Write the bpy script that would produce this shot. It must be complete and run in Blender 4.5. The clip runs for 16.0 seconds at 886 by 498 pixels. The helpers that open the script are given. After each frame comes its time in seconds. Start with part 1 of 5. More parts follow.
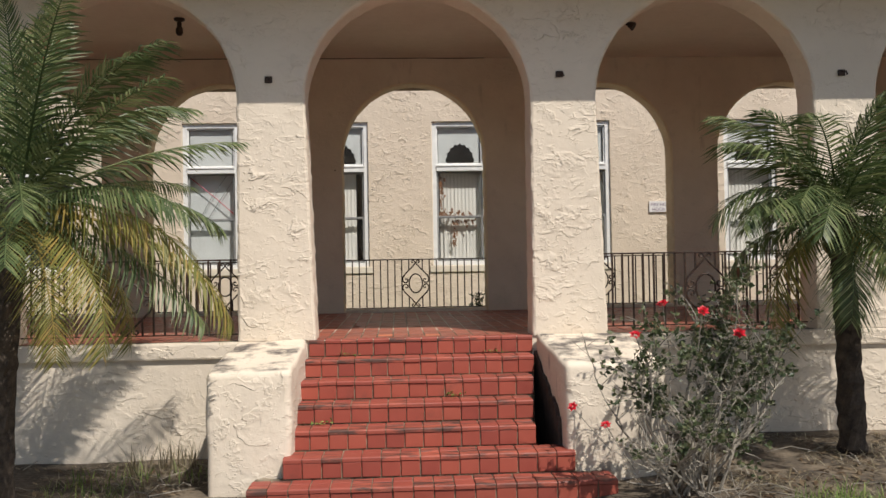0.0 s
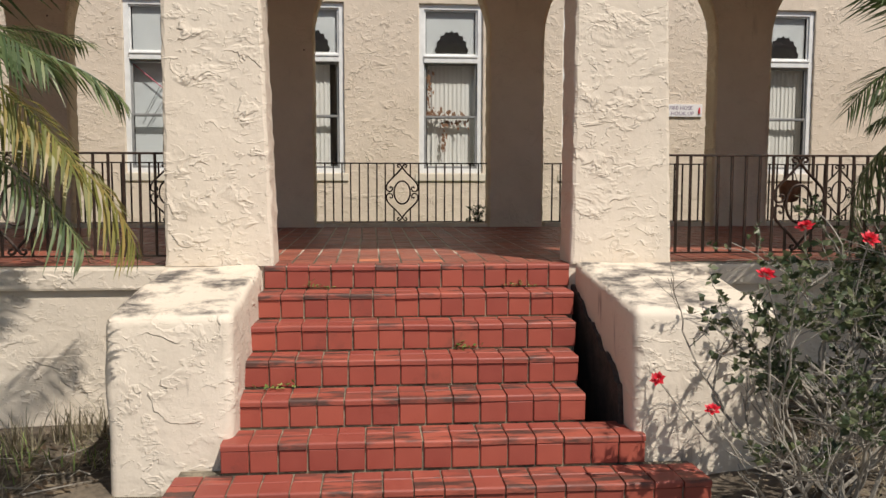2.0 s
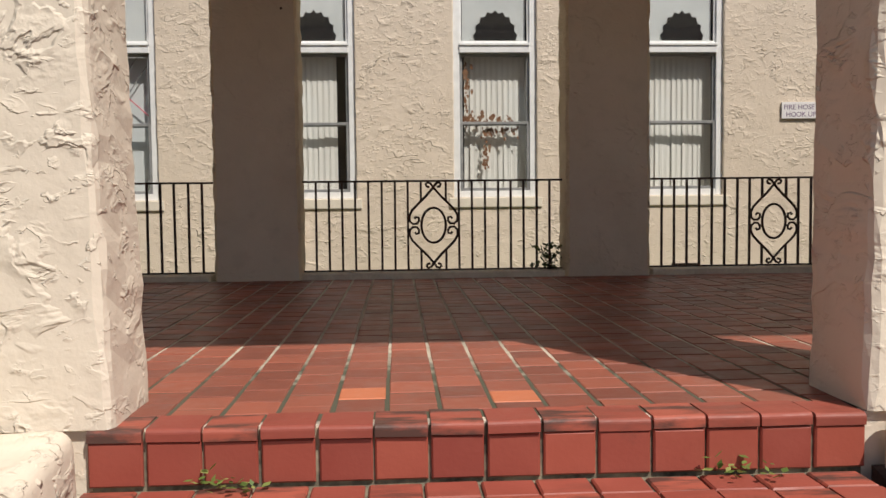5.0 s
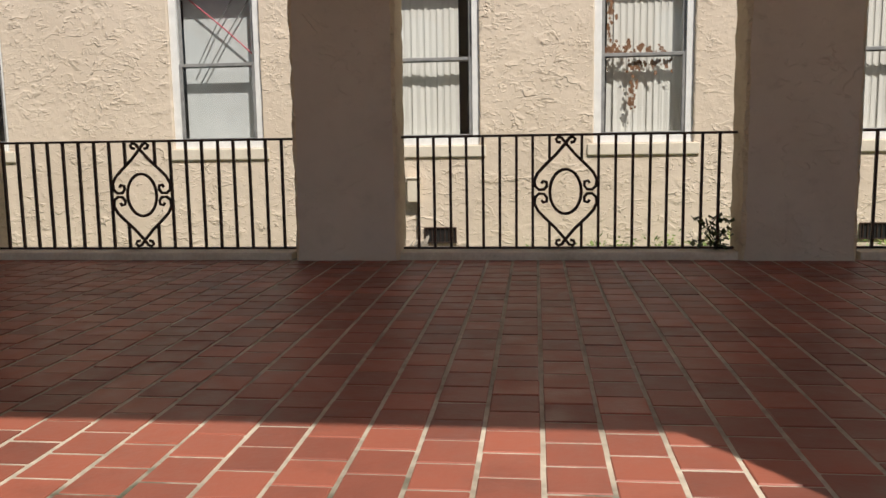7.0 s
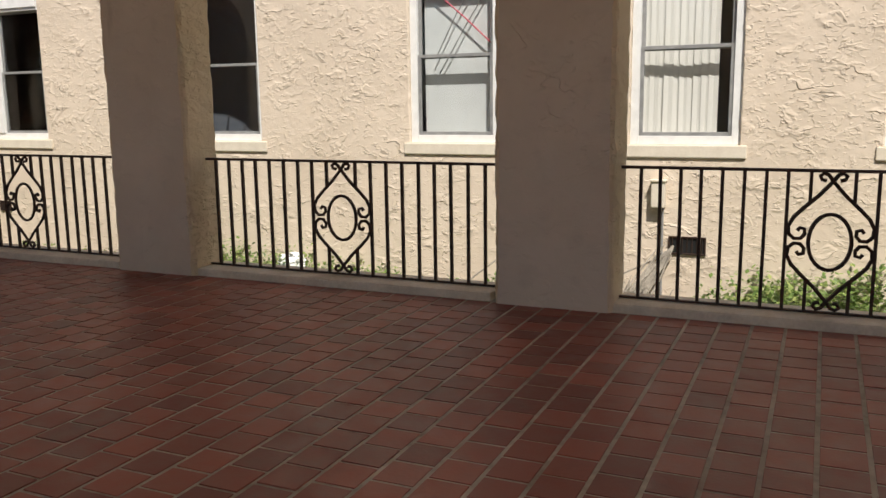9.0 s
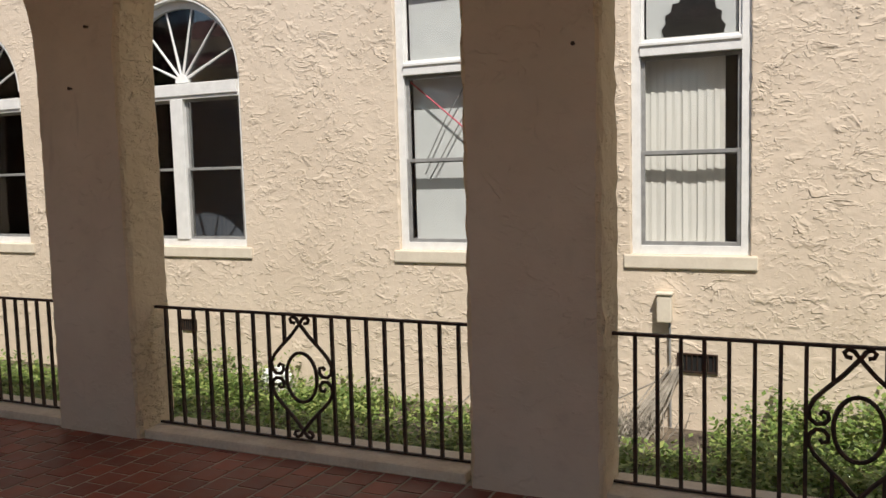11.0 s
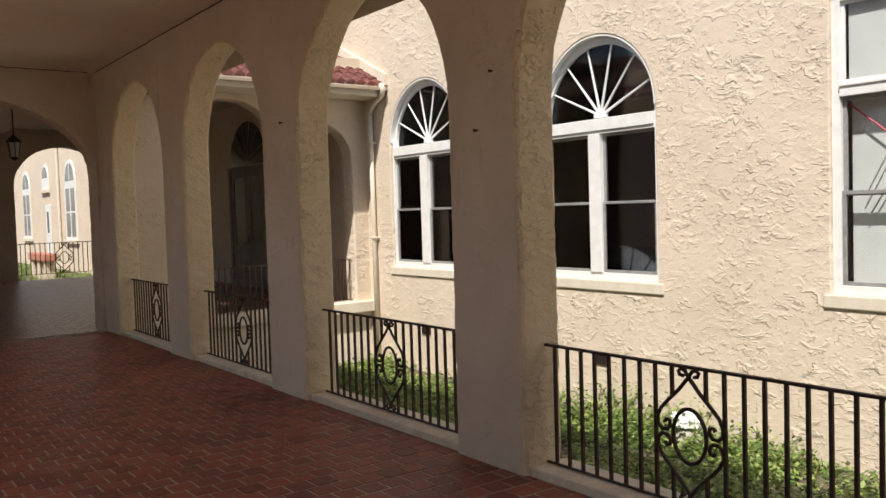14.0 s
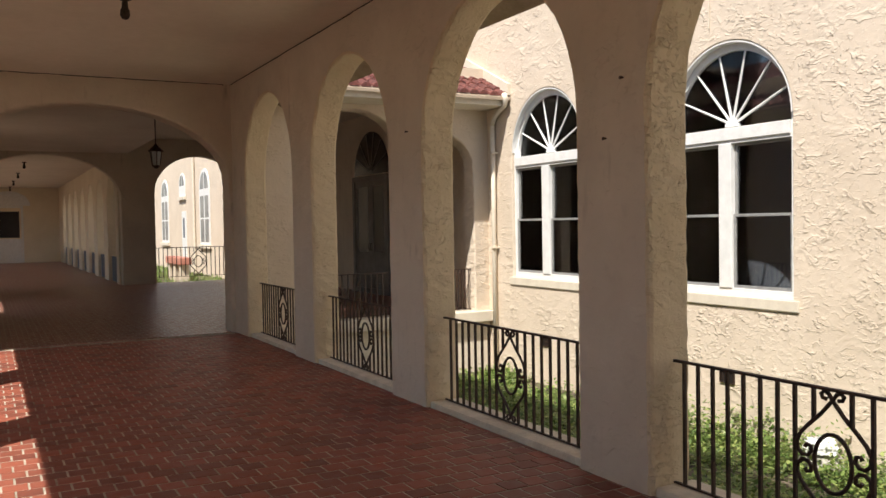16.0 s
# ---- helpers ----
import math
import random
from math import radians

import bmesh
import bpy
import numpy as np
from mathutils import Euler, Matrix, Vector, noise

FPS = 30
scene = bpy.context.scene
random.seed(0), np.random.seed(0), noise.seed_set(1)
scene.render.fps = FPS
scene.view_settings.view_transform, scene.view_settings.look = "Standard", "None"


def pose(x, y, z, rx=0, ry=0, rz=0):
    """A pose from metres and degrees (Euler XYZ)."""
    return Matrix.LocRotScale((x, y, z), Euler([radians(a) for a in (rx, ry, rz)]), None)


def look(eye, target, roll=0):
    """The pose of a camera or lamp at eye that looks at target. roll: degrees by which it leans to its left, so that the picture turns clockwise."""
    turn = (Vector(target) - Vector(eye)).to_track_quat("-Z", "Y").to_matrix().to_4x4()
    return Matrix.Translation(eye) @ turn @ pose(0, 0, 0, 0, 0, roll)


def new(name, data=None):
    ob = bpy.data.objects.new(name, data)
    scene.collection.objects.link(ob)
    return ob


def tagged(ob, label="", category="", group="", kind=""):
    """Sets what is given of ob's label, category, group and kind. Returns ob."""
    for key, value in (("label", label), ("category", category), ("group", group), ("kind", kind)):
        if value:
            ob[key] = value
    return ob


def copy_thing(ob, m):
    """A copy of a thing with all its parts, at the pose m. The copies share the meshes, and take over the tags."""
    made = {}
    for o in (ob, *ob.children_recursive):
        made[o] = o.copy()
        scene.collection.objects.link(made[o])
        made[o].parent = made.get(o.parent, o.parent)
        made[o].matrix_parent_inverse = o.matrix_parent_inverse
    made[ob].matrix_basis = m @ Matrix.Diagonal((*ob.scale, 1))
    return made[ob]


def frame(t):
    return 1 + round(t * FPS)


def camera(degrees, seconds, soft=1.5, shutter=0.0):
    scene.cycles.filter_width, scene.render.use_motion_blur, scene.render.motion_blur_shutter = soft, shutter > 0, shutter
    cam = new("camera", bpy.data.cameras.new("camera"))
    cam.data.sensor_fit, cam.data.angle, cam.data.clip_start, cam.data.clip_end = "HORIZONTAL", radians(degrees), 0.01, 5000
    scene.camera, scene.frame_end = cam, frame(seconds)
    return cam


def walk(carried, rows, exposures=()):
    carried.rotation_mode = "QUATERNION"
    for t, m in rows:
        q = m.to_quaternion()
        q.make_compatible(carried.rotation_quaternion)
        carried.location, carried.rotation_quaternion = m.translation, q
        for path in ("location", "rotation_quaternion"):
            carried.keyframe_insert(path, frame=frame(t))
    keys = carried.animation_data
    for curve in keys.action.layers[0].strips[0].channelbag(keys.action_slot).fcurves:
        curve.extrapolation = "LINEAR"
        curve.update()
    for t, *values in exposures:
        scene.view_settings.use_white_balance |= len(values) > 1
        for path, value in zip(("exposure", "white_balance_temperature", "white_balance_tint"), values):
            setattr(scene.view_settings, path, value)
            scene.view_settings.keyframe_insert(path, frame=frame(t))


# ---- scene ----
cam = camera(55.3, 16.0)
PATH = [
    (0, (0.155, 0.398, 0.7), (0.266, 2.395, 0.734), -1.0),
    (0.5, (0.12, 0.92, 0.719), (0.255, 2.915, 0.728), -0.5),
    (1, (0.104, 1.512, 0.684), (0.233, 3.508, 0.662), -0.2),
    (1.5, (0.064, 2.051, 0.627), (0.21, 4.043, 0.529), 0.4),
    (2, (0.04, 2.602, 0.614), (0.213, 4.587, 0.442), 0.1),
    (2.5, (0.044, 3.233, 0.613), (0.193, 5.222, 0.463), -0.3),
    (3, (0.004, 3.797, 0.588), (0.141, 5.789, 0.475), -0.1),
    (3.5, (0.031, 4.38, 0.56), (0.179, 6.373, 0.47), -0.4),
    (3.7, (0.051, 4.636, 0.601), (0.197, 6.628, 0.508), -0.7),
    (5.8, (0.184, 6.85, 0.561), (0.265, 8.843, 0.414), -0.0),
    (6, (0.192, 6.974, 0.552), (0.257, 8.965, 0.379), 0.1),
    (6.5, (0.231, 7.302, 0.661), (0.125, 9.287, 0.442), -0.6),
    (7, (0.248, 7.572, 0.777), (0.032, 9.542, 0.51), -0.9),
    (7.5, (0.373, 7.713, 0.876), (0.022, 9.658, 0.566), 0.1),
    (8, (0.41, 7.953, 0.942), (-0.233, 9.817, 0.611), -0.6),
    (8.5, (0.374, 8.206, 1.075), (-0.417, 10.01, 0.73), -0.9),
    (8.7, (0.383, 8.29, 1.089), (-0.429, 10.084, 0.739), -0.7),
    (10.8, (0.376, 9.015, 1.545), (-0.346, 10.87, 1.344), -1.5),
    (11, (0.341, 9.1, 1.557), (-0.502, 10.904, 1.365), -1.6),
    (11.5, (0.266, 9.273, 1.589), (-0.807, 10.956, 1.468), -1.4),
    (12, (0.302, 9.472, 1.589), (-0.935, 11.042, 1.518), -0.9),
    (12.5, (0.35, 9.536, 1.588), (-1.023, 10.989, 1.516), -1.1),
    (13, (0.332, 9.505, 1.591), (-1.18, 10.812, 1.504), -2.1),
    (13.5, (0.327, 9.485, 1.592), (-1.256, 10.704, 1.498), -2.3),
    (14, (0.331, 9.465, 1.596), (-1.278, 10.65, 1.504), -1.8),
    (14.5, (0.317, 9.452, 1.596), (-1.317, 10.602, 1.523), -1.0),
    (15, (0.302, 9.463, 1.597), (-1.363, 10.569, 1.537), -0.7),
    (15.5, (0.299, 9.447, 1.588), (-1.416, 10.474, 1.535), -0.7),
    (16, (0.27, 9.452, 1.584), (-1.487, 10.404, 1.524), -1.0),
]
walk(cam, [(t, look(eye, target, roll)) for t, eye, target, roll in PATH],
     [(0, 0.08), (3.7, 0.02), (5.8, 0.05), (7.0, 0.22), (8.6, 0.42), (11.0, 0.28), (12.5, 0.3), (13.5, 0.46), (14.5, 0.56), (16.0, 0.68)])

# ---- light ----
SUN_EL, SUN_X, SUN_Y = 55.0, 0.545, -0.838
world = bpy.data.worlds.new("world")
scene.world = world
world.use_nodes = True
wn = world.node_tree
sky = wn.nodes.new("ShaderNodeTexSky")
sky.sky_type, sky.sun_disc = "NISHITA", False
sky.sun_elevation, sky.sun_rotation = radians(SUN_EL), math.atan2(SUN_X, SUN_Y)
sky.air_density, sky.dust_density = 1.0, 1.5
wn.links.new(sky.outputs[0], wn.nodes["Background"].inputs[0])
wn.nodes["Background"].inputs[1].default_value = 0.077
sun_data = bpy.data.lights.new("sun", "SUN")
sun_data.energy, sun_data.angle, sun_data.color = 4.3, radians(0.53), (1.0, 0.94, 0.86)
ch = math.cos(radians(SUN_EL))
sun_at = Vector((SUN_X * ch, SUN_Y * ch, math.sin(radians(SUN_EL))))
sun = new("sun", sun_data)
sun.matrix_world = look(sun_at * 30, (0, 0, 0))


# ---- materials ----
def nodes_of(name):
    m = bpy.data.materials.new(name)
    m.use_nodes = True
    return m, m.node_tree.nodes, m.node_tree.links, m.node_tree.nodes["Principled BSDF"]


def tex(n, l, kind, scale, coord, **more):
    t = n.new(kind)
    l.new(coord, t.inputs["Vector"])
    if "Scale" in t.inputs:
        t.inputs["Scale"].default_value = scale
    for k, v in more.items():
        t.inputs[k].default_value = v
    return t


def ramp(n, l, value, a, b, ca=(0, 0, 0, 1), cb=(1, 1, 1, 1)):
    r = n.new("ShaderNodeValToRGB")
    r.color_ramp.elements[0].position, r.color_ramp.elements[1].position = a, b
    r.color_ramp.elements[0].color, r.color_ramp.elements[1].color = ca, cb
    l.new(value, r.inputs[0])
    return r.outputs[0]


def mixed(n, l, fac, a, b, mode="MIX"):
    m = n.new("ShaderNodeMix")
    m.data_type, m.blend_type = "RGBA", mode
    for socket, v in ((m.inputs[0], fac), (m.inputs[6], a), (m.inputs[7], b)):
        if hasattr(v, "is_linked"):
            l.new(v, socket)
        else:
            socket.default_value = v
    return m.outputs[2]


def maths(n, l, op, a, b):
    m = n.new("ShaderNodeMath")
    m.operation = op
    for socket, v in ((m.inputs[0], a), (m.inputs[1], b)):
        if hasattr(v, "is_linked"):
            l.new(v, socket)
        else:
            socket.default_value = v
    return m.outputs[0]


def bumped(n, l, p, height, strength, distance, normal=None):
    b = n.new("ShaderNodeBump")
    b.inputs["Strength"].default_value, b.inputs["Distance"].default_value = strength, distance
    l.new(height, b.inputs["Height"])
    if normal:
        l.new(normal, b.inputs["Normal"])
    l.new(b.outputs[0], p.inputs["Normal"])
    return b.outputs[0]


def c4(c):
    return (*c, 1)


def stucco(name, base, worn, relief, size, mould=0.0, fine=0.45, drips=0.0):
    """Skip-trowelled plaster: thin torn lips of a dragged coat over a sandy, softly uneven ground."""
    m, n, l, p = nodes_of(name)
    tc = n.new("ShaderNodeTexCoord")
    co = tc.outputs["Object"]
    mp = n.new("ShaderNodeMapping")
    mp.inputs["Scale"].default_value = (1, 1, 1.5)
    l.new(co, mp.inputs[0])

    def lips(scale, shift, low, high):
        mv = n.new("ShaderNodeMapping")
        mv.inputs["Location"].default_value = (shift, shift * 0.7, shift * 1.3)
        l.new(mp.outputs[0], mv.inputs[0])
        f = tex(n, l, "ShaderNodeTexNoise", scale / size, mv.outputs[0], Detail=4.5, Roughness=0.55, Distortion=0.5)
        k = tex(n, l, "ShaderNodeTexNoise", scale * 1.3 / size, mv.outputs[0], Detail=1.0, Distortion=0.4)
        edge = ramp(n, l, f.outputs[0], 0.50, 0.525)
        soft = ramp(n, l, f.outputs[0], 0.50, 0.66, (1, 1, 1, 1), (0, 0, 0, 1))
        keep = ramp(n, l, k.outputs[0], low, high)
        return maths(n, l, "MULTIPLY", maths(n, l, "MULTIPLY", edge, soft), keep)

    h = maths(n, l, "ADD", lips(2.2, 0.0, 0.46, 0.62), maths(n, l, "MULTIPLY", lips(4.4, 5.0, 0.50, 0.64), 0.6))
    h = maths(n, l, "ADD", h, maths(n, l, "MULTIPLY", lips(9.0, 11.0, 0.52, 0.66), fine))
    # the trowel left whole patches flatter than others
    patch = tex(n, l, "ShaderNodeTexNoise", 1.5, co, Detail=2.0)
    h = maths(n, l, "MULTIPLY", h, ramp(n, l, patch.outputs[0], 0.36, 0.60, (0.3, 0.3, 0.3, 1), (1.15, 1.15, 1.15, 1)))
    soft = tex(n, l, "ShaderNodeTexNoise", 5.0 / size, co, Detail=3.0)
    h = maths(n, l, "ADD", h, maths(n, l, "MULTIPLY", soft.outputs[0], 0.8))
    g = tex(n, l, "ShaderNodeTexNoise", 85.0, co, Detail=3.0)
    g2 = tex(n, l, "ShaderNodeTexNoise", 22.0, co, Detail=3.0)
    big = tex(n, l, "ShaderNodeTexNoise", 0.9, co, Detail=5.0, Roughness=0.6)
    mid = tex(n, l, "ShaderNodeTexNoise", 7.0, co, Detail=4.0)
    nrm = bumped(n, l, p, h, 1.0, relief)
    nrm = bumped(n, l, p, g2.outputs[0], 0.25, 0.008, nrm)
    bumped(n, l, p, g.outputs[0], 0.3, 0.003, nrm)
    col = mixed(n, l, ramp(n, l, big.outputs[0], 0.40, 0.72), c4(base), c4(worn))
    col = mixed(n, l, maths(n, l, "MULTIPLY", ramp(n, l, mid.outputs[0], 0.58, 0.78), 0.22), col, c4([v * 0.74 for v in worn]))
    if mould:
        sep = n.new("ShaderNodeSeparateXYZ")
        l.new(tc.outputs["Normal"], sep.inputs[0])
        st = tex(n, l, "ShaderNodeTexNoise", 2.2, co, Detail=7.0, Roughness=0.7)
        k = maths(n, l, "MULTIPLY", ramp(n, l, sep.outputs[2], 0.75, 0.95), ramp(n, l, st.outputs[0], 0.47, 0.60))
        col = mixed(n, l, maths(n, l, "MULTIPLY", k, mould), col, (0.10, 0.09, 0.085, 1))
    if drips:
        md = n.new("ShaderNodeMapping")
        md.inputs["Scale"].default_value = (1, 1, 0.16)
        l.new(co, md.inputs[0])
        d1 = tex(n, l, "ShaderNodeTexNoise", 6.0, md.outputs[0], Detail=5.0, Roughness=0.6)
        d2 = tex(n, l, "ShaderNodeTexNoise", 2.0, co, Detail=2.0)
        k = maths(n, l, "MULTIPLY", ramp(n, l, d1.outputs[0], 0.60, 0.70), ramp(n, l, d2.outputs[0], 0.48, 0.60))
        col = mixed(n, l, maths(n, l, "MULTIPLY", k, drips), col, (0.17, 0.11, 0.08, 1))
    l.new(col, p.inputs["Base Color"])
    p.inputs["Roughness"].default_value = 0.88
    p.inputs["Specular IOR Level"].default_value = 0.25
    return m


def plain(name, a, b, scale=6.0, rough=0.6, bump=0.0, metal=0.0, spec=0.5, dist=0.004):
    m, n, l, p = nodes_of(name)
    co = n.new("ShaderNodeTexCoord").outputs["Object"]
    t = tex(n, l, "ShaderNodeTexNoise", scale, co, Detail=5.0, Roughness=0.6)
    f = tex(n, l, "ShaderNodeTexNoise", scale * 9, co, Detail=3.0)
    v = maths(n, l, "ADD", maths(n, l, "MULTIPLY", t.outputs[0], 0.7), maths(n, l, "MULTIPLY", f.outputs[0], 0.3))
    l.new(ramp(n, l, v, 0.36, 0.64, c4(a), c4(b)), p.inputs["Base Color"])
    p.inputs["Roughness"].default_value, p.inputs["Metallic"].default_value = rough, metal
    p.inputs["Specular IOR Level"].default_value = spec
    if bump:
        bumped(n, l, p, v, bump, dist)
    return m


def tile_material(name, dark, light, stain, rough, onset=0.56, walked=False, spec=0.5):
    """Fired quarry tile, each one its own shade, with blotches and dark weathering."""
    m, n, l, p = nodes_of(name)
    geo = n.new("ShaderNodeNewGeometry")
    info = n.new("ShaderNodeObjectInfo")
    co = geo.outputs["Position"]
    rnd = maths(n, l, "FRACT", maths(n, l, "ADD", info.outputs["Random"], geo.outputs["Random Per Island"]), 0.0)
    t = tex(n, l, "ShaderNodeTexNoise", 9.0, co, Detail=5.0, Roughness=0.65)
    if walked:
        # mould sits in streaks along the treads, on some tiles and not on others
        mp = n.new("ShaderNodeMapping")
        mp.inputs["Scale"].default_value = (1.0, 5.0, 3.0)
        l.new(co, mp.inputs[0])
        s = tex(n, l, "ShaderNodeTexNoise", 3.0, mp.outputs[0], Detail=6.0, Roughness=0.65)
        stain = maths(n, l, "MULTIPLY", ramp(n, l, rnd, 0.30, 0.6), stain)
    else:
        s = tex(n, l, "ShaderNodeTexNoise", 2.3, co, Detail=6.0, Roughness=0.7)
    f = tex(n, l, "ShaderNodeTexNoise", 70.0, co, Detail=3.0)
    v = maths(n, l, "ADD", maths(n, l, "MULTIPLY", rnd, 0.55), maths(n, l, "MULTIPLY", t.outputs[0], 0.45))
    col = ramp(n, l, v, 0.12, 0.9, c4(dark), c4(light))
    col = mixed(n, l, maths(n, l, "MULTIPLY", ramp(n, l, s.outputs[0], onset, onset + 0.13), stain), col, (0.055, 0.035, 0.028, 1))
    l.new(col, p.inputs["Base Color"])
    l.new(ramp(n, l, t.outputs[0], 0.3, 0.7, (rough - 0.12,) * 3 + (1,), (rough + 0.15,) * 3 + (1,)), p.inputs["Roughness"])
    p.inputs["Specular IOR Level"].default_value = spec
    bumped(n, l, p, maths(n, l, "ADD", f.outputs[0], t.outputs[0]), 0.25, 0.003)
    return m


def leaf_material(name, a, b, c):
    m, n, l, p = nodes_of(name)
    geo = n.new("ShaderNodeNewGeometry")
    info = n.new("ShaderNodeObjectInfo")
    rnd = maths(n, l, "FRACT", maths(n, l, "ADD", info.outputs["Random"], geo.outputs["Random Per Island"]), 0.0)
    r = n.new("ShaderNodeValToRGB")
    r.color_ramp.elements[0].color, r.color_ramp.elements[1].color = c4(a), c4(c)
    e = r.color_ramp.elements.new(0.6)
    e.color = c4(b)
    l.new(rnd, r.inputs[0])
    l.new(r.outputs[0], p.inputs["Base Color"])
    p.inputs["Roughness"].default_value = 0.45
    tr = n.new("ShaderNodeBsdfTranslucent")
    l.new(r.outputs[0], tr.inputs[0])
    mx = n.new("ShaderNodeMixShader")
    mx.inputs[0].default_value = 0.3
    l.new(p.outputs[0], mx.inputs[1])
    l.new(tr.outputs[0], mx.inputs[2])
    l.new(mx.outputs[0], n["Material Output"].inputs[0])
    return m


def glass_material():
    m, n, l, p = nodes_of("glass")
    clear = n.new("ShaderNodeBsdfTransparent")
    clear.inputs[0].default_value = (0.93, 0.94, 0.94, 1)
    gloss = n.new("ShaderNodeBsdfGlossy")
    gloss.inputs["Roughness"].default_value = 0.03
    fr = n.new("ShaderNodeFresnel")
    fr.inputs[0].default_value = 1.5
    mx = n.new("ShaderNodeMixShader")
    l.new(fr.outputs[0], mx.inputs[0])
    l.new(clear.outputs[0], mx.inputs[1])
    l.new(gloss.outputs[0], mx.inputs[2])
    l.new(mx.outputs[0], n["Material Output"].inputs[0])
    return m


def brick_floor_material():
    m, n, l, p = nodes_of("far_floor_tiles")
    co = n.new("ShaderNodeTexCoord").outputs["Object"]
    mp = n.new("ShaderNodeMapping")
    mp.inputs["Rotation"].default_value = (0, 0, math.pi / 2)
    l.new(co, mp.inputs[0])
    t = tex(n, l, "ShaderNodeTexBrick", 1.0, mp.outputs[0])
    t.inputs["Color1"].default_value, t.inputs["Color2"].default_value = (0.22, 0.085, 0.06, 1), (0.30, 0.125, 0.09, 1)
    t.inputs["Mortar"].default_value = (0.42, 0.36, 0.3, 1)
    t.inputs["Mortar Size"].default_value = 0.008
    t.inputs["Brick Width"].default_value, t.inputs["Row Height"].default_value = 0.155, 0.155
    l.new(t.outputs["Color"], p.inputs["Base Color"])
    wear = tex(n, l, "ShaderNodeTexNoise", 9.0, co, Detail=5.0)
    l.new(ramp(n, l, wear.outputs[0], 0.35, 0.7, (0.30,) * 3 + (1,), (0.5,) * 3 + (1,)), p.inputs["Roughness"])
    bumped(n, l, p, maths(n, l, "ADD", maths(n, l, "MULTIPLY", wear.outputs[0], 0.25), maths(n, l, "MULTIPLY", t.outputs["Fac"], -1.0)), 0.5, 0.003)
    return m


stucco_front = stucco("cream_stucco", (0.76, 0.665, 0.545), (0.70, 0.605, 0.49), 0.011, 0.8, 0.85)
stucco_stair = stucco("stair_stucco", (0.76, 0.665, 0.545), (0.70, 0.605, 0.49), 0.010, 0.8, 0.95, 0.45, 0.75)
stucco_wall = stucco("warm_cream_stucco", (0.705, 0.60, 0.48), (0.645, 0.545, 0.43), 0.012, 0.72, 0.0, 0.5)
stucco_fine = stucco("arcade_stucco", (0.71, 0.615, 0.49), (0.60, 0.51, 0.40), 0.006, 0.9, 0.0, 0.6, 0.35)
# lighter than the arcade stucco: missing daylight put into the passage walls' colour
stucco_passage_lit = stucco("passage_stucco_lit", (0.84, 0.735, 0.56), (0.76, 0.655, 0.48), 0.006, 1.0)
# rough jambs, lighter and yellower: light bounced off the court is in the colour
stucco_jamb_lit = stucco("rough_lit_jamb_stucco", (0.78, 0.66, 0.47), (0.70, 0.58, 0.39), 0.013, 0.42, 0.0, 0.9)
plaster = plain("ceiling_plaster", (0.70, 0.62, 0.51), (0.78, 0.70, 0.59), 1.2, 0.9, 0.3)
sill_paint = plain("sill_plaster", (0.64, 0.57, 0.46), (0.74, 0.67, 0.55), 5.0, 0.8, 0.4)
white_paint = plain("white_paint", (0.72, 0.72, 0.70), (0.84, 0.84, 0.82), 8.0, 0.5, 0.25)
grey_metal = plain("sash_metal", (0.20, 0.20, 0.20), (0.32, 0.32, 0.31), 12.0, 0.5)
iron = plain("rusty_iron", (0.022, 0.015, 0.012), (0.075, 0.040, 0.026), 25.0, 0.55, 0.4, 0.3)
grout = plain("grout", (0.28, 0.235, 0.18), (0.62, 0.55, 0.44), 2.5, 0.95, 0.5)
# moss has crept into the joints along the open front edge
gn, gl = grout.node_tree.nodes, grout.node_tree.links
gp = gn["Principled BSDF"].inputs["Base Color"]
g_old = gp.links[0].from_socket
g_pos = gn.new("ShaderNodeNewGeometry").outputs["Position"]
g_sep = gn.new("ShaderNodeSeparateXYZ")
gl.new(g_pos, g_sep.inputs[0])
g_noise = tex(gn, gl, "ShaderNodeTexNoise", 7.0, g_pos, Detail=4.0)
g_edge = maths(gn, gl, "ADD", g_sep.outputs[1], maths(gn, gl, "MULTIPLY", g_noise.outputs[0], 1.3))
gl.new(mixed(gn, gl, maths(gn, gl, "DIVIDE", maths(gn, gl, "SUBTRACT", g_edge, 9.72), 0.3), (0.085, 0.085, 0.055, 1), g_old), gp)
step_grout = plain("step_grout", (0.045, 0.038, 0.028), (0.36, 0.30, 0.21), 5.0, 0.95, 0.5)
floor_tile = tile_material("floor_tile", (0.175, 0.060, 0.043), (0.40, 0.122, 0.076), 0.25, 0.46, spec=0.32)
new_tile = tile_material("new_floor_tile", (0.50, 0.15, 0.072), (0.62, 0.20, 0.095), 0.1, 0.5)
riser_clay = tile_material("riser_clay", (0.25, 0.050, 0.036), (0.40, 0.094, 0.058), 0.5, 0.55, 0.60)
tread_clay = tile_material("tread_clay", (0.25, 0.052, 0.037), (0.42, 0.105, 0.065), 0.9, 0.55, 0.455, True)
far_floor = brick_floor_material()
glass = glass_material()
# dark and bluish: unlit interiors and sky on the glass put into the colour
unlit_dark = plain("unlit_dark", (0.10, 0.115, 0.14), (0.15, 0.165, 0.19), 2.0, 0.95)
blind_cloth = plain("blind_cloth", (0.72, 0.70, 0.65), (0.80, 0.78, 0.74), 20.0, 0.8)
sheet_cloth = plain("pale_sheet", (0.60, 0.62, 0.62), (0.70, 0.72, 0.72), 3.0, 0.8)
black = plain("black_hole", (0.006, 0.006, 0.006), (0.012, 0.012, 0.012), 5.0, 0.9)
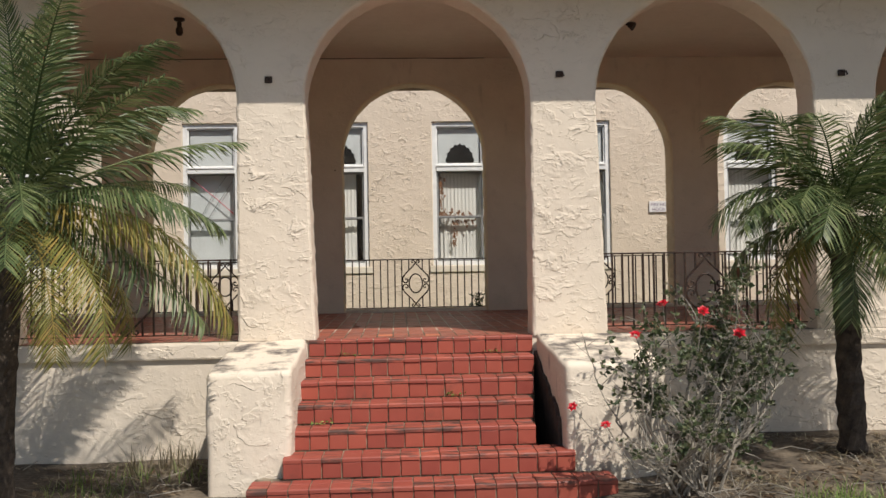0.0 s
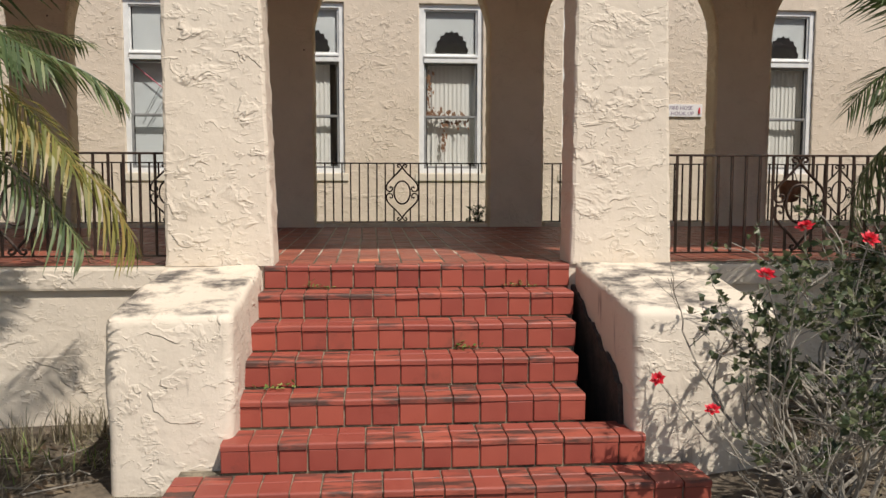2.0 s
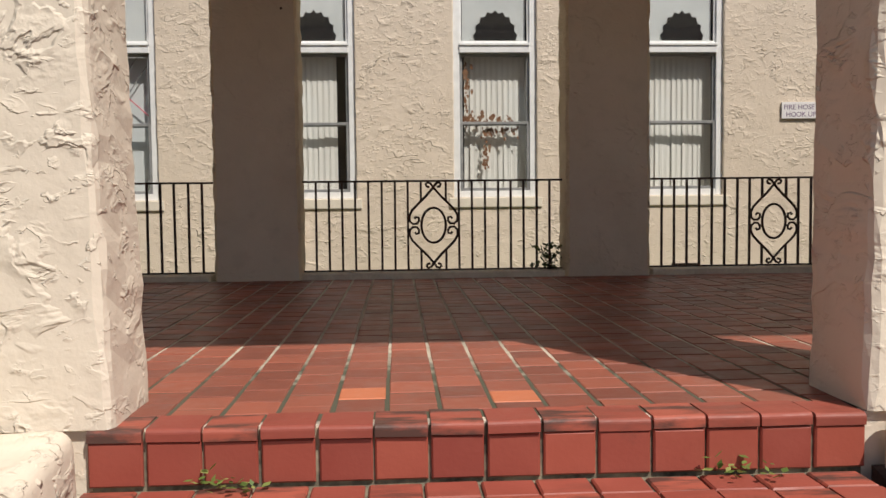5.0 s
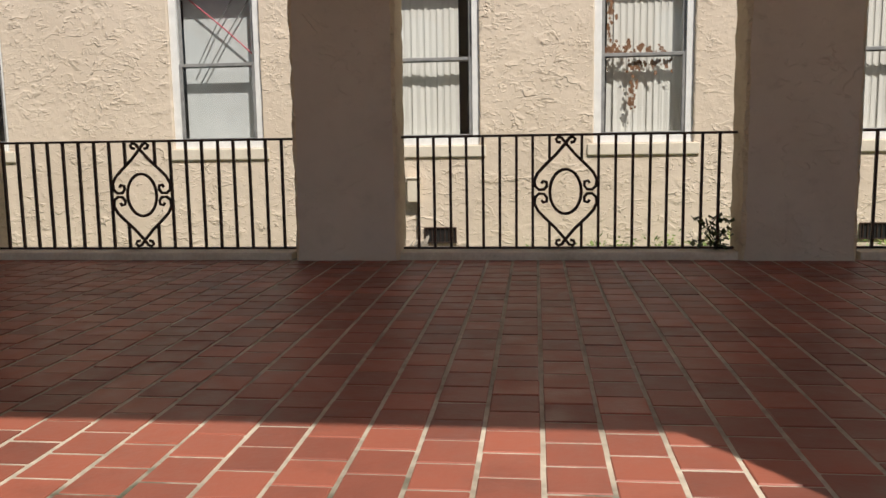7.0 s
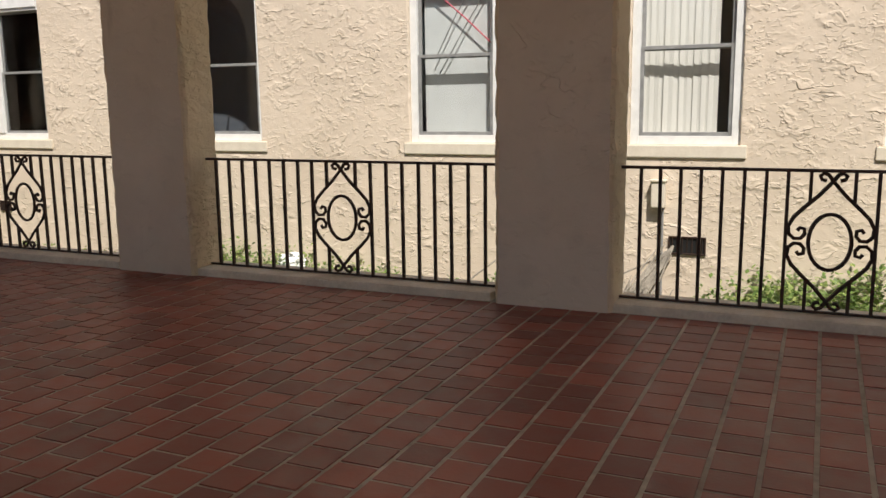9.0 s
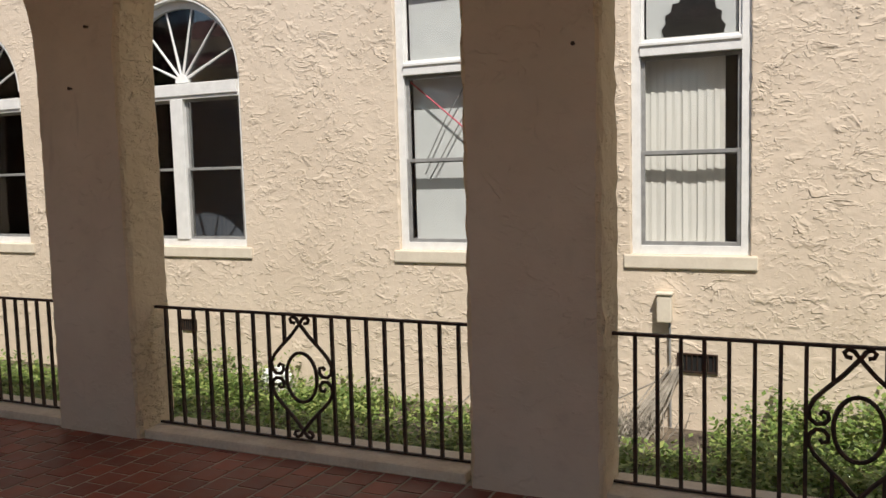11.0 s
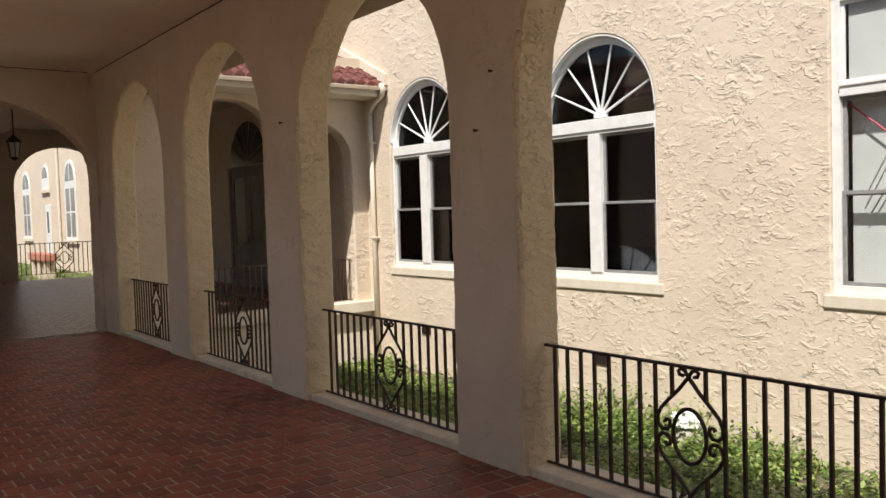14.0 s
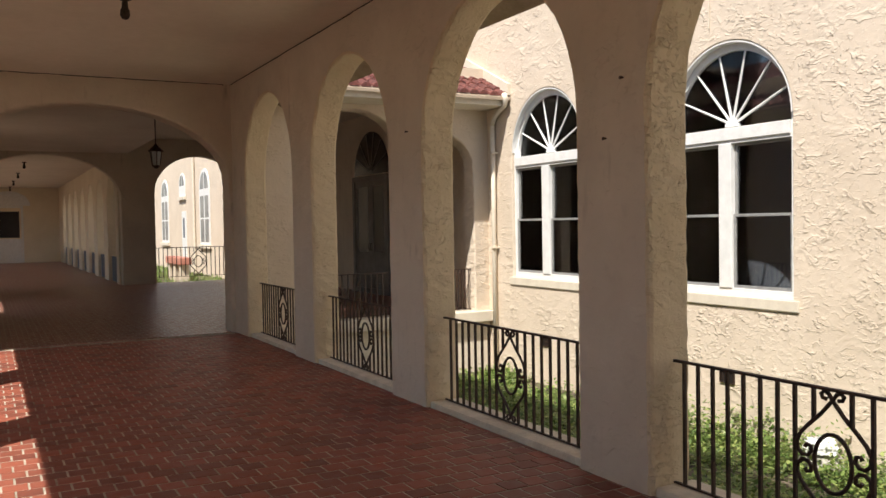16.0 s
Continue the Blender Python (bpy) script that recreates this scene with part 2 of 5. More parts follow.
rust_red = plain("rust_stain", (0.16, 0.07, 0.035), (0.3, 0.16, 0.09), 9.0, 0.9)
red_plastic = plain("red_cord", (0.55, 0.03, 0.08), (0.62, 0.05, 0.1), 9.0, 0.5)
roof_tile = plain("clay_roof_tile", (0.06, 0.02, 0.018), (0.22, 0.07, 0.055), 11.0, 0.75, 0.4)
eave_wood = plain("eave_wood", (0.33, 0.26, 0.19), (0.46, 0.37, 0.28), 4.0, 0.85, 0.4)
# sill plaster made lighter: sky and wall light on the curb, as colour
lit_curb_paint = plain("lit_curb_plaster", (0.62, 0.54, 0.42), (0.82, 0.74, 0.60), 6.0, 0.85, 0.5)
# opaque near-black panes, with the unlit space behind put into the colour
unlit_glass = plain("unlit_glass", (0.018, 0.020, 0.024), (0.03, 0.032, 0.036), 2.0, 0.2)
curtained_glass = plain("curtained_glass", (0.20, 0.20, 0.20), (0.40, 0.38, 0.35), 1.2, 0.25)
bench_paint = plain("faded_red_paint", (0.42, 0.16, 0.11), (0.58, 0.27, 0.20), 3.0, 0.8)
band_black = plain("black_band_plaster", (0.020, 0.015, 0.013), (0.085, 0.06, 0.048), 6.0, 0.9, 0.6)
bark = plain("palm_bark", (0.025, 0.019, 0.015), (0.10, 0.075, 0.055), 14.0, 0.95, 1.0, dist=0.02)
twig = plain("dry_twig", (0.17, 0.15, 0.12), (0.40, 0.36, 0.30), 8.0, 0.9)
soil = plain("soil", (0.035, 0.027, 0.02), (0.19, 0.15, 0.105), 2.6, 0.98, 1.0, dist=0.04)
palm_green = leaf_material("palm_green", (0.05, 0.085, 0.03), (0.115, 0.155, 0.055), (0.25, 0.28, 0.12))
palm_yellow = leaf_material("palm_yellow", (0.14, 0.155, 0.04), (0.25, 0.235, 0.06), (0.38, 0.27, 0.08))
rose_leaf = leaf_material("rose_leaf", (0.035, 0.055, 0.022), (0.085, 0.11, 0.045), (0.20, 0.21, 0.11))
grass_blade = leaf_material("grass_blade", (0.09, 0.155, 0.035), (0.20, 0.29, 0.07), (0.38, 0.42, 0.14))
dry_grass = leaf_material("dry_grass", (0.16, 0.13, 0.08), (0.30, 0.26, 0.17), (0.42, 0.37, 0.27))
petal = plain("red_petal", (0.50, 0.008, 0.02), (0.70, 0.02, 0.04), 30.0, 0.5)
sign_white = plain("sign_white", (0.72, 0.70, 0.68), (0.80, 0.78, 0.76), 9.0, 0.5)
sign_ink = plain("sign_ink", (0.20, 0.14, 0.22), (0.26, 0.18, 0.28), 9.0, 0.6)
lantern_glass = plain("pale_glass", (0.55, 0.6, 0.6), (0.65, 0.7, 0.7), 9.0, 0.15)
# the dim hall's shade is mixed into this paint; the door is paler
shaded_door_paint = plain("shaded_door_paint", (0.15, 0.135, 0.115), (0.24, 0.22, 0.19), 5.0, 0.5)
concrete = plain("concrete", (0.30, 0.28, 0.24), (0.46, 0.43, 0.38), 3.0, 0.95, 0.6)


# ---- mesh helpers ----
def solid(name, verts, faces, mat, parent=None, label="", smooth=False):
    me = bpy.data.meshes.new(name)
    me.from_pydata([tuple(v) for v in verts], [], faces)
    me.materials.append(mat)
    if smooth:
        me.polygons.foreach_set("use_smooth", [True] * len(me.polygons))
    ob = new(name, me)
    if parent is not None:
        ob.parent = parent
    return tagged(ob, label)


def empty(name, at, label, category, group="", kind=""):
    ob = new(name)
    ob.location = at
    ob.empty_display_size = 0.1
    return tagged(ob, label, category, group, kind)


class Build:
    """Collects boxes, tubes and prisms as one mesh."""

    def __init__(self):
        self.v, self.f = [], []

    def add(self, verts, faces):
        k = len(self.v)
        self.v += [tuple(p) for p in verts]
        self.f += [tuple(i + k for i in q) for q in faces]
        return self

    def box(self, x0, x1, y0, y1, z0, z1, bevel=0.0):
        if not bevel:
            vs = [(x, y, z) for z in (z0, z1) for y in (y0, y1) for x in (x0, x1)]
            return self.add(vs, [(0, 2, 3, 1), (4, 5, 7, 6), (0, 1, 5, 4), (2, 6, 7, 3), (0, 4, 6, 2), (1, 3, 7, 5)])
        bm = bmesh.new()
        bmesh.ops.create_cube(bm, size=1)
        for v in bm.verts:
            v.co = Vector(((x0 + x1) / 2 + v.co.x * (x1 - x0), (y0 + y1) / 2 + v.co.y * (y1 - y0), (z0 + z1) / 2 + v.co.z * (z1 - z0)))
        bmesh.ops.bevel(bm, geom=bm.edges[:], offset=bevel, segments=2, affect="EDGES", profile=0.6)
        bm.verts.index_update()
        self.add([v.co for v in bm.verts], [[v.index for v in f.verts] for f in bm.faces])
        bm.free()
        return self

    def tube(self, pts, r, sides=6, r2=None):
        pts = [Vector(p) for p in pts]
        k, n = len(self.v), len(pts)
        for i, p in enumerate(pts):
            d = (pts[min(i + 1, n - 1)] - pts[max(i - 1, 0)]).normalized()
            a = d.cross(Vector((0.31, 0.87, 0.38))).normalized()
            b = d.cross(a)
            rr = r if r2 is None else r + (r2 - r) * i / (n - 1)
            for s in range(sides):
                w = 2 * math.pi * s / sides
                self.v.append(tuple(p + (a * math.cos(w) + b * math.sin(w)) * rr))
        for i in range(n - 1):
            for s in range(sides):
                t = (s + 1) % sides
                self.f.append((k + i * sides + s, k + i * sides + t, k + (i + 1) * sides + t, k + (i + 1) * sides + s))
        self.f.append(tuple(k + s for s in reversed(range(sides))))
        self.f.append(tuple(k + (n - 1) * sides + s for s in range(sides)))
        return self

    def lathe(self, profile, at=(0, 0, 0), sides=20):
        k, n = len(self.v), len(profile)
        for r, z in profile:
            for s in range(sides):
                w = 2 * math.pi * s / sides
                self.v.append((at[0] + r * math.cos(w), at[1] + r * math.sin(w), at[2] + z))
        for i in range(n - 1):
            for s in range(sides):
                t = (s + 1) % sides
                self.f.append((k + i * sides + s, k + i * sides + t, k + (i + 1) * sides + t, k + (i + 1) * sides + s))
        self.f.append(tuple(k + s for s in reversed(range(sides))))
        self.f.append(tuple(k + (n - 1) * sides + s for s in range(sides)))
        return self

    def prism(self, outline, y0, y1, swap=False):
        """An outline in (across, z), drawn out from y0 to y1. swap: the wall runs along y."""
        n, k = len(outline), len(self.v)
        for y in (y0, y1):
            self.v += [(y, u, z) if swap else (u, y, z) for u, z in outline]
        self.f.append(tuple(k + i for i in range(n)))
        self.f.append(tuple(k + n + i for i in reversed(range(n))))
        for i in range(n):
            j = (i + 1) % n
            self.f.append((k + i, k + n + i, k + n + j, k + j))
        return self

    def done(self, name, mat, parent=None, label="", smooth=False):
        ob = solid(name, self.v, self.f, mat, parent, label, smooth)
        bm = bmesh.new()
        bm.from_mesh(ob.data)
        bmesh.ops.recalc_face_normals(bm, faces=bm.faces)
        bm.to_mesh(ob.data)
        bm.free()
        return ob


def arch_wall(name, a0, a1, t0, t1, z0, z1, openings, mat, swap=False, rough=0.006, bevel=0.025, seed=1, batter=(0.0, 0.0), jamb=None):
    """A wall between a0 and a1, t0 and t1 thick, with arched openings (left, right, spring, rise) that start at its foot.
    Its edges are rounded and waver as hand-thrown plaster does."""
    rng = random.Random(seed)
    line = [(a0, z0), (a0, z1), (a1, z1), (a1, z0)]
    for lft, rgt, spring, rise in sorted(openings, reverse=True):
        line.append((rgt, z0))
        foot, lft, rgt = lft, lft - batter[0], rgt + batter[1]
        line.append((rgt, spring))
        c, h = (lft + rgt) / 2, (rgt - lft) / 2
        if rise > 0:
            line += [(c + h * math.cos(w), spring + rise * math.sin(w)) for w in (math.pi * i / 24 for i in range(1, 24))]
        line += [(lft, spring), (foot, z0)]
    pts = []
    for i, p in enumerate(line):
        q = line[(i + 1) % len(line)]
        d = math.dist(p, q)
        inner = i >= 4 and i < len(line) - 1
        k = max(1, int(d / 0.07)) if inner else 1
        pts += [(p[0] + (q[0] - p[0]) * s / k, p[1] + (q[1] - p[1]) * s / k, inner) for s in range(k)]
    n = len(pts)
    rings = []
    for depth, inset in ((0, bevel), (bevel * 0.4, bevel * 0.3), (bevel * 1.2, 0), ((t1 - t0) / 2, 0), (t1 - t0 - bevel * 1.2, 0), (t1 - t0 - bevel * 0.4, bevel * 0.3), (t1 - t0, bevel)):
        ring = []
        for i, (u, z, inner) in enumerate(pts):
            p, q = pts[i - 1], pts[(i + 1) % n]
            du, dz = q[0] - p[0], q[1] - p[1]
            s = math.hypot(du, dz) or 1
            nu, nz = dz / s, -du / s
            off = (inset + rng.uniform(-rough, rough)) if inner else 0.0
            if inner and z <= z0 + 1e-6:
                nz = 0
            ring.append((u + nu * off, z + nz * off, depth))
        rings.append(ring)
    b = Build()
    for ring in rings:
        b.v += [(t0 + d, u, z) if swap else (u, t0 + d, z) for u, z, d in ring]
    m = len(rings)
    for r in range(m - 1):
        for i in range(n):
            j = (i + 1) % n
            b.f.append((r * n + i, (r + 1) * n + i, (r + 1) * n + j, r * n + j))
    b.f.append(tuple(range(n)))
    b.f.append(tuple((m - 1) * n + i for i in reversed(range(n))))
    ob = b.done(name, mat)
    if jamb:
        ob.data.materials.append(jamb)
        for i in range((m - 1) * n):
            ob.data.polygons[i].material_index = 1
    return ob


def structure(ob, label, category):
    return tagged(ob, label, category, kind="structure")


# ---- plan ----
BAY = 2.79
FRONT0, FRONT1 = 8.43, 8.79          # front arcade
INNER0, INNER1 = 12.76, 13.07        # arcade towards the court
WALL = 17.36                         # long building wall
CEIL = 3.72
SPRING, RISE = 2.27, 1.05
HALL_E, HALL_W, END = -12.45, -25.0, -46.6
GROUND, COURT = -1.09, -1.05

front_open = [(-0.61 + BAY * k, 1.45 + BAY * k, SPRING, RISE) for k in range(-4, 4)]
INNER_ENDS = {-2: (-6.18, -4.055), -1: (-3.39, -1.26), 0: (-0.595, 1.475), 1: (2.145, 4.27)}
inner_open = [(*INNER_ENDS.get(k, (-0.60 + BAY * k, 1.48 + BAY * k)), SPRING, RISE + 0.02) for k in range(-4, 4)]
structure(arch_wall("wall_front", -12.8, 12.0, FRONT0, FRONT1, 0.0, 4.1, front_open, stucco_front, seed=3, batter=(0.075, 0.015)),
          "cream rough stucco arcade wall with round arches", "arcade wall")
structure(arch_wall("wall_inner", -12.8, 12.0, INNER0, INNER1, 0.0, 4.1, inner_open, stucco_fine, seed=4, rough=0.007, jamb=stucco_jamb_lit),
          "beige stucco arcade wall with round arches facing the court", "arcade wall")
b = Build().box(-60, 12.0, FRONT0, INNER1, CEIL, CEIL + 0.12)
structure(b.done("ceiling", plaster), "plain beige plaster porch ceiling", "ceiling")
b = Build().box(HALL_W, HALL_E - 0.4, INNER1, WALL, 4.15, 4.25)
structure(b.done("ceiling_hall", plaster), "shaded plaster ceiling of the hall", "ceiling")
b = Build().box(12.0, 12.3, FRONT0, INNER1, 0, 4.1)
structure(b.done("wall_east", stucco_fine), "beige stucco end wall of the porch", "wall")

# hall at the far end of the porch and the passage behind it
structure(arch_wall("wall_cross", FRONT1, INNER0, HALL_E - 0.4, HALL_E, 0.0, CEIL, [(FRONT1 + 0.06, INNER0 - 0.06, 2.28, 1.06)], stucco_fine, True, seed=5),
          "beige plaster cross wall with a wide low arch", "wall")
structure(arch_wall("wall_hall_east", INNER1, WALL, HALL_E - 0.5, HALL_E - 0.15, 0.0, 4.3, [(13.95, 15.72, 2.6, 0.88), (15.95, 17.06, 2.5, 0.62)], stucco_wall, True, seed=6),
          "beige stucco wall of the hall with two arches onto the court", "wall")
structure(arch_wall("wall_hall_west", FRONT1, WALL, HALL_W - 0.35, HALL_W, 0.0, 4.3, [(FRONT1 + 0.15, 12.86, 2.45, 1.2), (13.78, 16.3, 2.6, 1.08)], stucco_fine, True, seed=7),
          "shaded plaster wall with two arches", "wall")
passage_open = [(HALL_W - 2.75 - 2.79 * k, HALL_W - 0.9 - 2.79 * k, 2.27, 0.95) for k in range(7)]
structure(arch_wall("wall_passage_north", END, HALL_W - 0.35, INNER0 + 0.05, INNER1 + 0.15, 0.0, CEIL, passage_open, stucco_passage_lit, seed=8),
          "beige stucco arcade of the far passage", "arcade wall")
structure(arch_wall("wall_passage_south", END, -12.8, FRONT0, FRONT1, 0.0, 4.1, [(l0, r0, 2.27, 0.95) for l0, r0, _, _ in passage_open] + [(-20.5, -17.5, 2.3, 1.1)], stucco_passage_lit, seed=9),
          "beige stucco wall of the far passage", "wall")
b = Build().box(END - 0.3, END, FRONT0, INNER1 + 0.3, 0, CEIL)
structure(b.done("wall_passage_end", stucco_passage_lit), "beige plaster wall that ends the passage", "wall")

# floors
b = Build().box(-60, 12.0, FRONT0 + 0.06, INNER1 + 0.05, -0.25, -0.003)
structure(b.done("floor", grout), "red quarry tile porch floor with pale joints", "floor")
b = Build().box(HALL_W - 0.4, HALL_E - 0.01, FRONT1, INNER1, -0.2, 0.002).box(HALL_W - 0.4, HALL_E - 0.45, INNER1, WALL, -0.2, 0.002).box(-60, HALL_W - 0.41, FRONT1, INNER0 + 0.05, -0.2, 0.002)
structure(b.done("floor_hall", far_floor), "red tiled floor of the hall and passage", "floor")

# long building wall with windows
TALL = [-3.49, -0.93, 1.46, 3.98, 7.45]
FAN = [-7.11, -10.86]
W_LOW, W_TOP, F_SPRING, F_R, F_EYE = 0.66, 3.55, 2.76, 0.96, 2.69
holes = [(x - 0.55, x + 0.55, W_TOP, 0.0) for x in TALL] + [(x - F_R, x + F_R, F_SPRING, F_R) for x in FAN]
structure(arch_wall("wall_building", -12.6, 12.0, WALL, WALL + 0.3, W_LOW, 6.5, holes, stucco_wall, rough=0.004, bevel=0.015, seed=10),
          "long warm cream rough stucco building wall", "wall")
b = Build().box(-12.6, 12.0, WALL, WALL + 0.3, -1.2, W_LOW)
structure(b.done("wall_building_foot", stucco_wall), "warm cream rough stucco wall foot", "wall")
b = Build().box(-30, -12.6, WALL, WALL + 0.3, -1.2, 6.5)
structure(b.done("wall_hall_north", stucco_fine), "beige plaster wall of the hall", "wall")
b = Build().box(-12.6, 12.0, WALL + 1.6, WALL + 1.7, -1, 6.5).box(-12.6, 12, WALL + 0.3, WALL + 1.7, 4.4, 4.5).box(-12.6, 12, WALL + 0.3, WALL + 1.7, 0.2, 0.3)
structure(b.done("wall_room", unlit_dark), "wall coloured dark and bluish for the unlit rooms", "wall")

# plinth under the front arcade
b = Build().box(-14.0, 12.0, FRONT0 + 0.02, FRONT1, -1.3, -0.004)
structure(b.done("wall_plinth", stucco_front), "cream rough stucco plinth wall of the porch", "wall")
b = Build().box(-14.0, -1.0, FRONT0 - 0.015, FRONT0 + 0.02, -0.16, -0.004, 0.02).box(1.8, 12.0, FRONT0 - 0.015, FRONT0 + 0.02, -0.16, -0.004, 0.02)
structure(b.done("trim_ledge", stucco_front), "cream plaster ledge along the plinth", "ledge")
b = Build().box(-12.8, 12, INNER0 + 0.02, INNER1 + 0.05, -1.3, -0.01)
structure(b.done("wall_court_plinth", stucco_fine), "beige plinth towards the court", "wall")

# ---- ground ----
def height(x, y):
    z = GROUND + 0.10 * max(0.0, min(1.0, (x - 1.6) / 0.8)) * max(0.0, min(1.0, (y - 4.5) / 1.5))
    far = max(0.0, min(1.0, (math.hypot(x, y - 8) - 30) / 30))
    return z + 0.03 * noise.noise((x * 1.3, y * 1.3, 0)) * (1 - far)


def ground_sheet():
    xs = [-900, -300, -100, -60, -40, -28] + [-20 + 0.4 * i for i in range(86)] + [20, 30, 60, 120, 300, 900]
    ys = [-900, -300, -100, -40, -20, -10] + [-4 + 0.35 * i for i in range(37)]
    b = Build()
    for y in ys:
        for x in xs:
            b.v.append((x, y, height(x, y)))
    w = len(xs)
    for j in range(len(ys) - 1):
        for i in range(w - 1):
            b.f.append((j * w + i, j * w + i + 1, (j + 1) * w + i + 1, (j + 1) * w + i))
    k = len(b.v)
    # under and behind the building the sheet runs on at the court's level
    b.add([(-900, ys[-1], GROUND), (900, ys[-1], GROUND), (900, 12.9, COURT), (-900, 12.9, COURT), (900, 900, COURT), (-900, 900, COURT)],
          [(0, 1, 2, 3), (3, 2, 4, 5)])
    return b.done("ground", soil)


structure(ground_sheet(), "dry sandy soil with sparse litter", "ground")
b = Build().box(-1.6, 2.4, -6.0, 6.42, GROUND - 0.3, GROUND + 0.035)
structure(b.done("path", concrete), "worn pale concrete path to the steps", "path")


# ---- front steps ----
RISER, TREAD, STEPS = 0.158, 0.285, 7
TILE = 0.155
stairs = empty("stairs", (0.4, FRONT0, -1.0), "red quarry tile front steps with dark joints and stains", "stairs", kind="structure")


def under(ob, parent):
    """Hangs ob, built in world coordinates, under parent."""
    ob.parent = parent
    ob.matrix_parent_inverse = Matrix.Translation(parent.location).inverted()
    return ob


def tile_mesh(w, d, h, name, mat, bevel=0.005):
    """A tile lying flat with its centre at the origin and its face at z = 0."""
    b = Build()
    x, y = w / 2, d / 2
    b.v = [(sx * x, sy * y, -h) for sx, sy in ((-1, -1), (1, -1), (1, 1), (-1, 1))]
    b.v += [(sx * x, sy * y, -bevel) for sx, sy in ((-1, -1), (1, -1), (1, 1), (-1, 1))]
    b.v += [(sx * (x - bevel), sy * (y - bevel), 0) for sx, sy in ((-1, -1), (1, -1), (1, 1), (-1, 1))]
    for k in (0, 4):
        for i in range(4):
            j = (i + 1) % 4
            b.f.append((k + i, k + j, k + 4 + j, k + 4 + i))
    b.f.append((8, 9, 10, 11))
    me = bpy.data.meshes.new(name)
    me.from_pydata(b.v, [], b.f)
    me.materials.append(mat)
    return me


def nose_mesh(w, d, r, mat):
    """A tread tile with a rounded front edge that turns down over the riser."""
    x = w / 2
    prof = [(d, 0.0), (r, 0.0)] + [(r - r * math.sin(a), -r + r * math.cos(a)) for a in (0.4, 0.8, 1.2, 1.57)] + [(0, -0.034), (0.016, -0.034), (0.016, -0.02), (d, -0.02)]
    b = Build()
    n = len(prof)
    for s in (-x, x):
        b.v += [(s, y, z) for y, z in prof]
    for i in range(n):
        j = (i + 1) % n
        b.f.append((i, j, n + j, n + i))
    b.f += [tuple(reversed(range(n))), tuple(range(n, 2 * n))]
    me = bpy.data.meshes.new("tread_tile")
    me.from_pydata(b.v, [], b.f)
    me.materials.append(mat)
    return me


# each step's west and east end: the flight narrows downwards and leaves a gap before the east side wall
STEP_ENDS = [(-0.68, 1.445), (-0.69, 1.41), (-0.70, 1.355), (-0.71, 1.305), (-0.72, 1.275), (-0.75, 1.54), (-0.98, 1.80)]


def step_ends(k):
    return STEP_ENDS[k]


core = Build()
for k in range(STEPS):
    x0, x1 = step_ends(k)
    y = 8.42 - TREAD * k
    top = -RISER * k
    back = FRONT0 + 0.05 if k < 5 else 7.3
    core.box(x0 + 0.01, x1 - 0.01, y + 0.018, back, GROUND - 0.2, top - 0.012)
under(core.done("mortar_core", step_grout), stairs)
rng = random.Random(21)
tread_me = nose_mesh(TILE - 0.009, 0.146, 0.014, tread_clay)
half_tread = tile_mesh(TILE - 0.009, 0.118, 0.014, "tread_back", tread_clay)
riser_me = tile_mesh(TILE - 0.009, RISER - 0.039, 0.014, "riser_tile", riser_clay)
for k in range(STEPS):
    x0, x1 = step_ends(k)
    y, top = 8.42 - TREAD * k, -RISER * k
    count = round((x1 - x0) / TILE)
    pitch = (x1 - x0) / count
    for i in range(count):
        x = x0 + pitch * (i + 0.5) + rng.uniform(-0.002, 0.002)
        tilt = rng.uniform(-0.9, 0.9)
        ob = under(new("tread_tile", tread_me), stairs)
        ob.matrix_basis = pose(x, y + rng.uniform(-0.004, 0.004), top + rng.uniform(-0.002, 0.003), tilt * 0.5, tilt)
        ob.scale.x = pitch / TILE
        if k > 0:
            ob = under(new("tread_tile", half_tread), stairs)
            ob.matrix_basis = pose(x, y + 0.146 + 0.009 + 0.059, top + rng.uniform(-0.002, 0.002), 0, tilt * 0.6)
            ob.scale.x = pitch / TILE
        ob = under(new("riser_tile", riser_me), stairs)
        ob.matrix_basis = pose(x, y + 0.006 + rng.uniform(-0.002, 0.002), top - RISER / 2 - 0.0165, 90, 0, tilt * 0.6)
        ob.scale.x = pitch / TILE


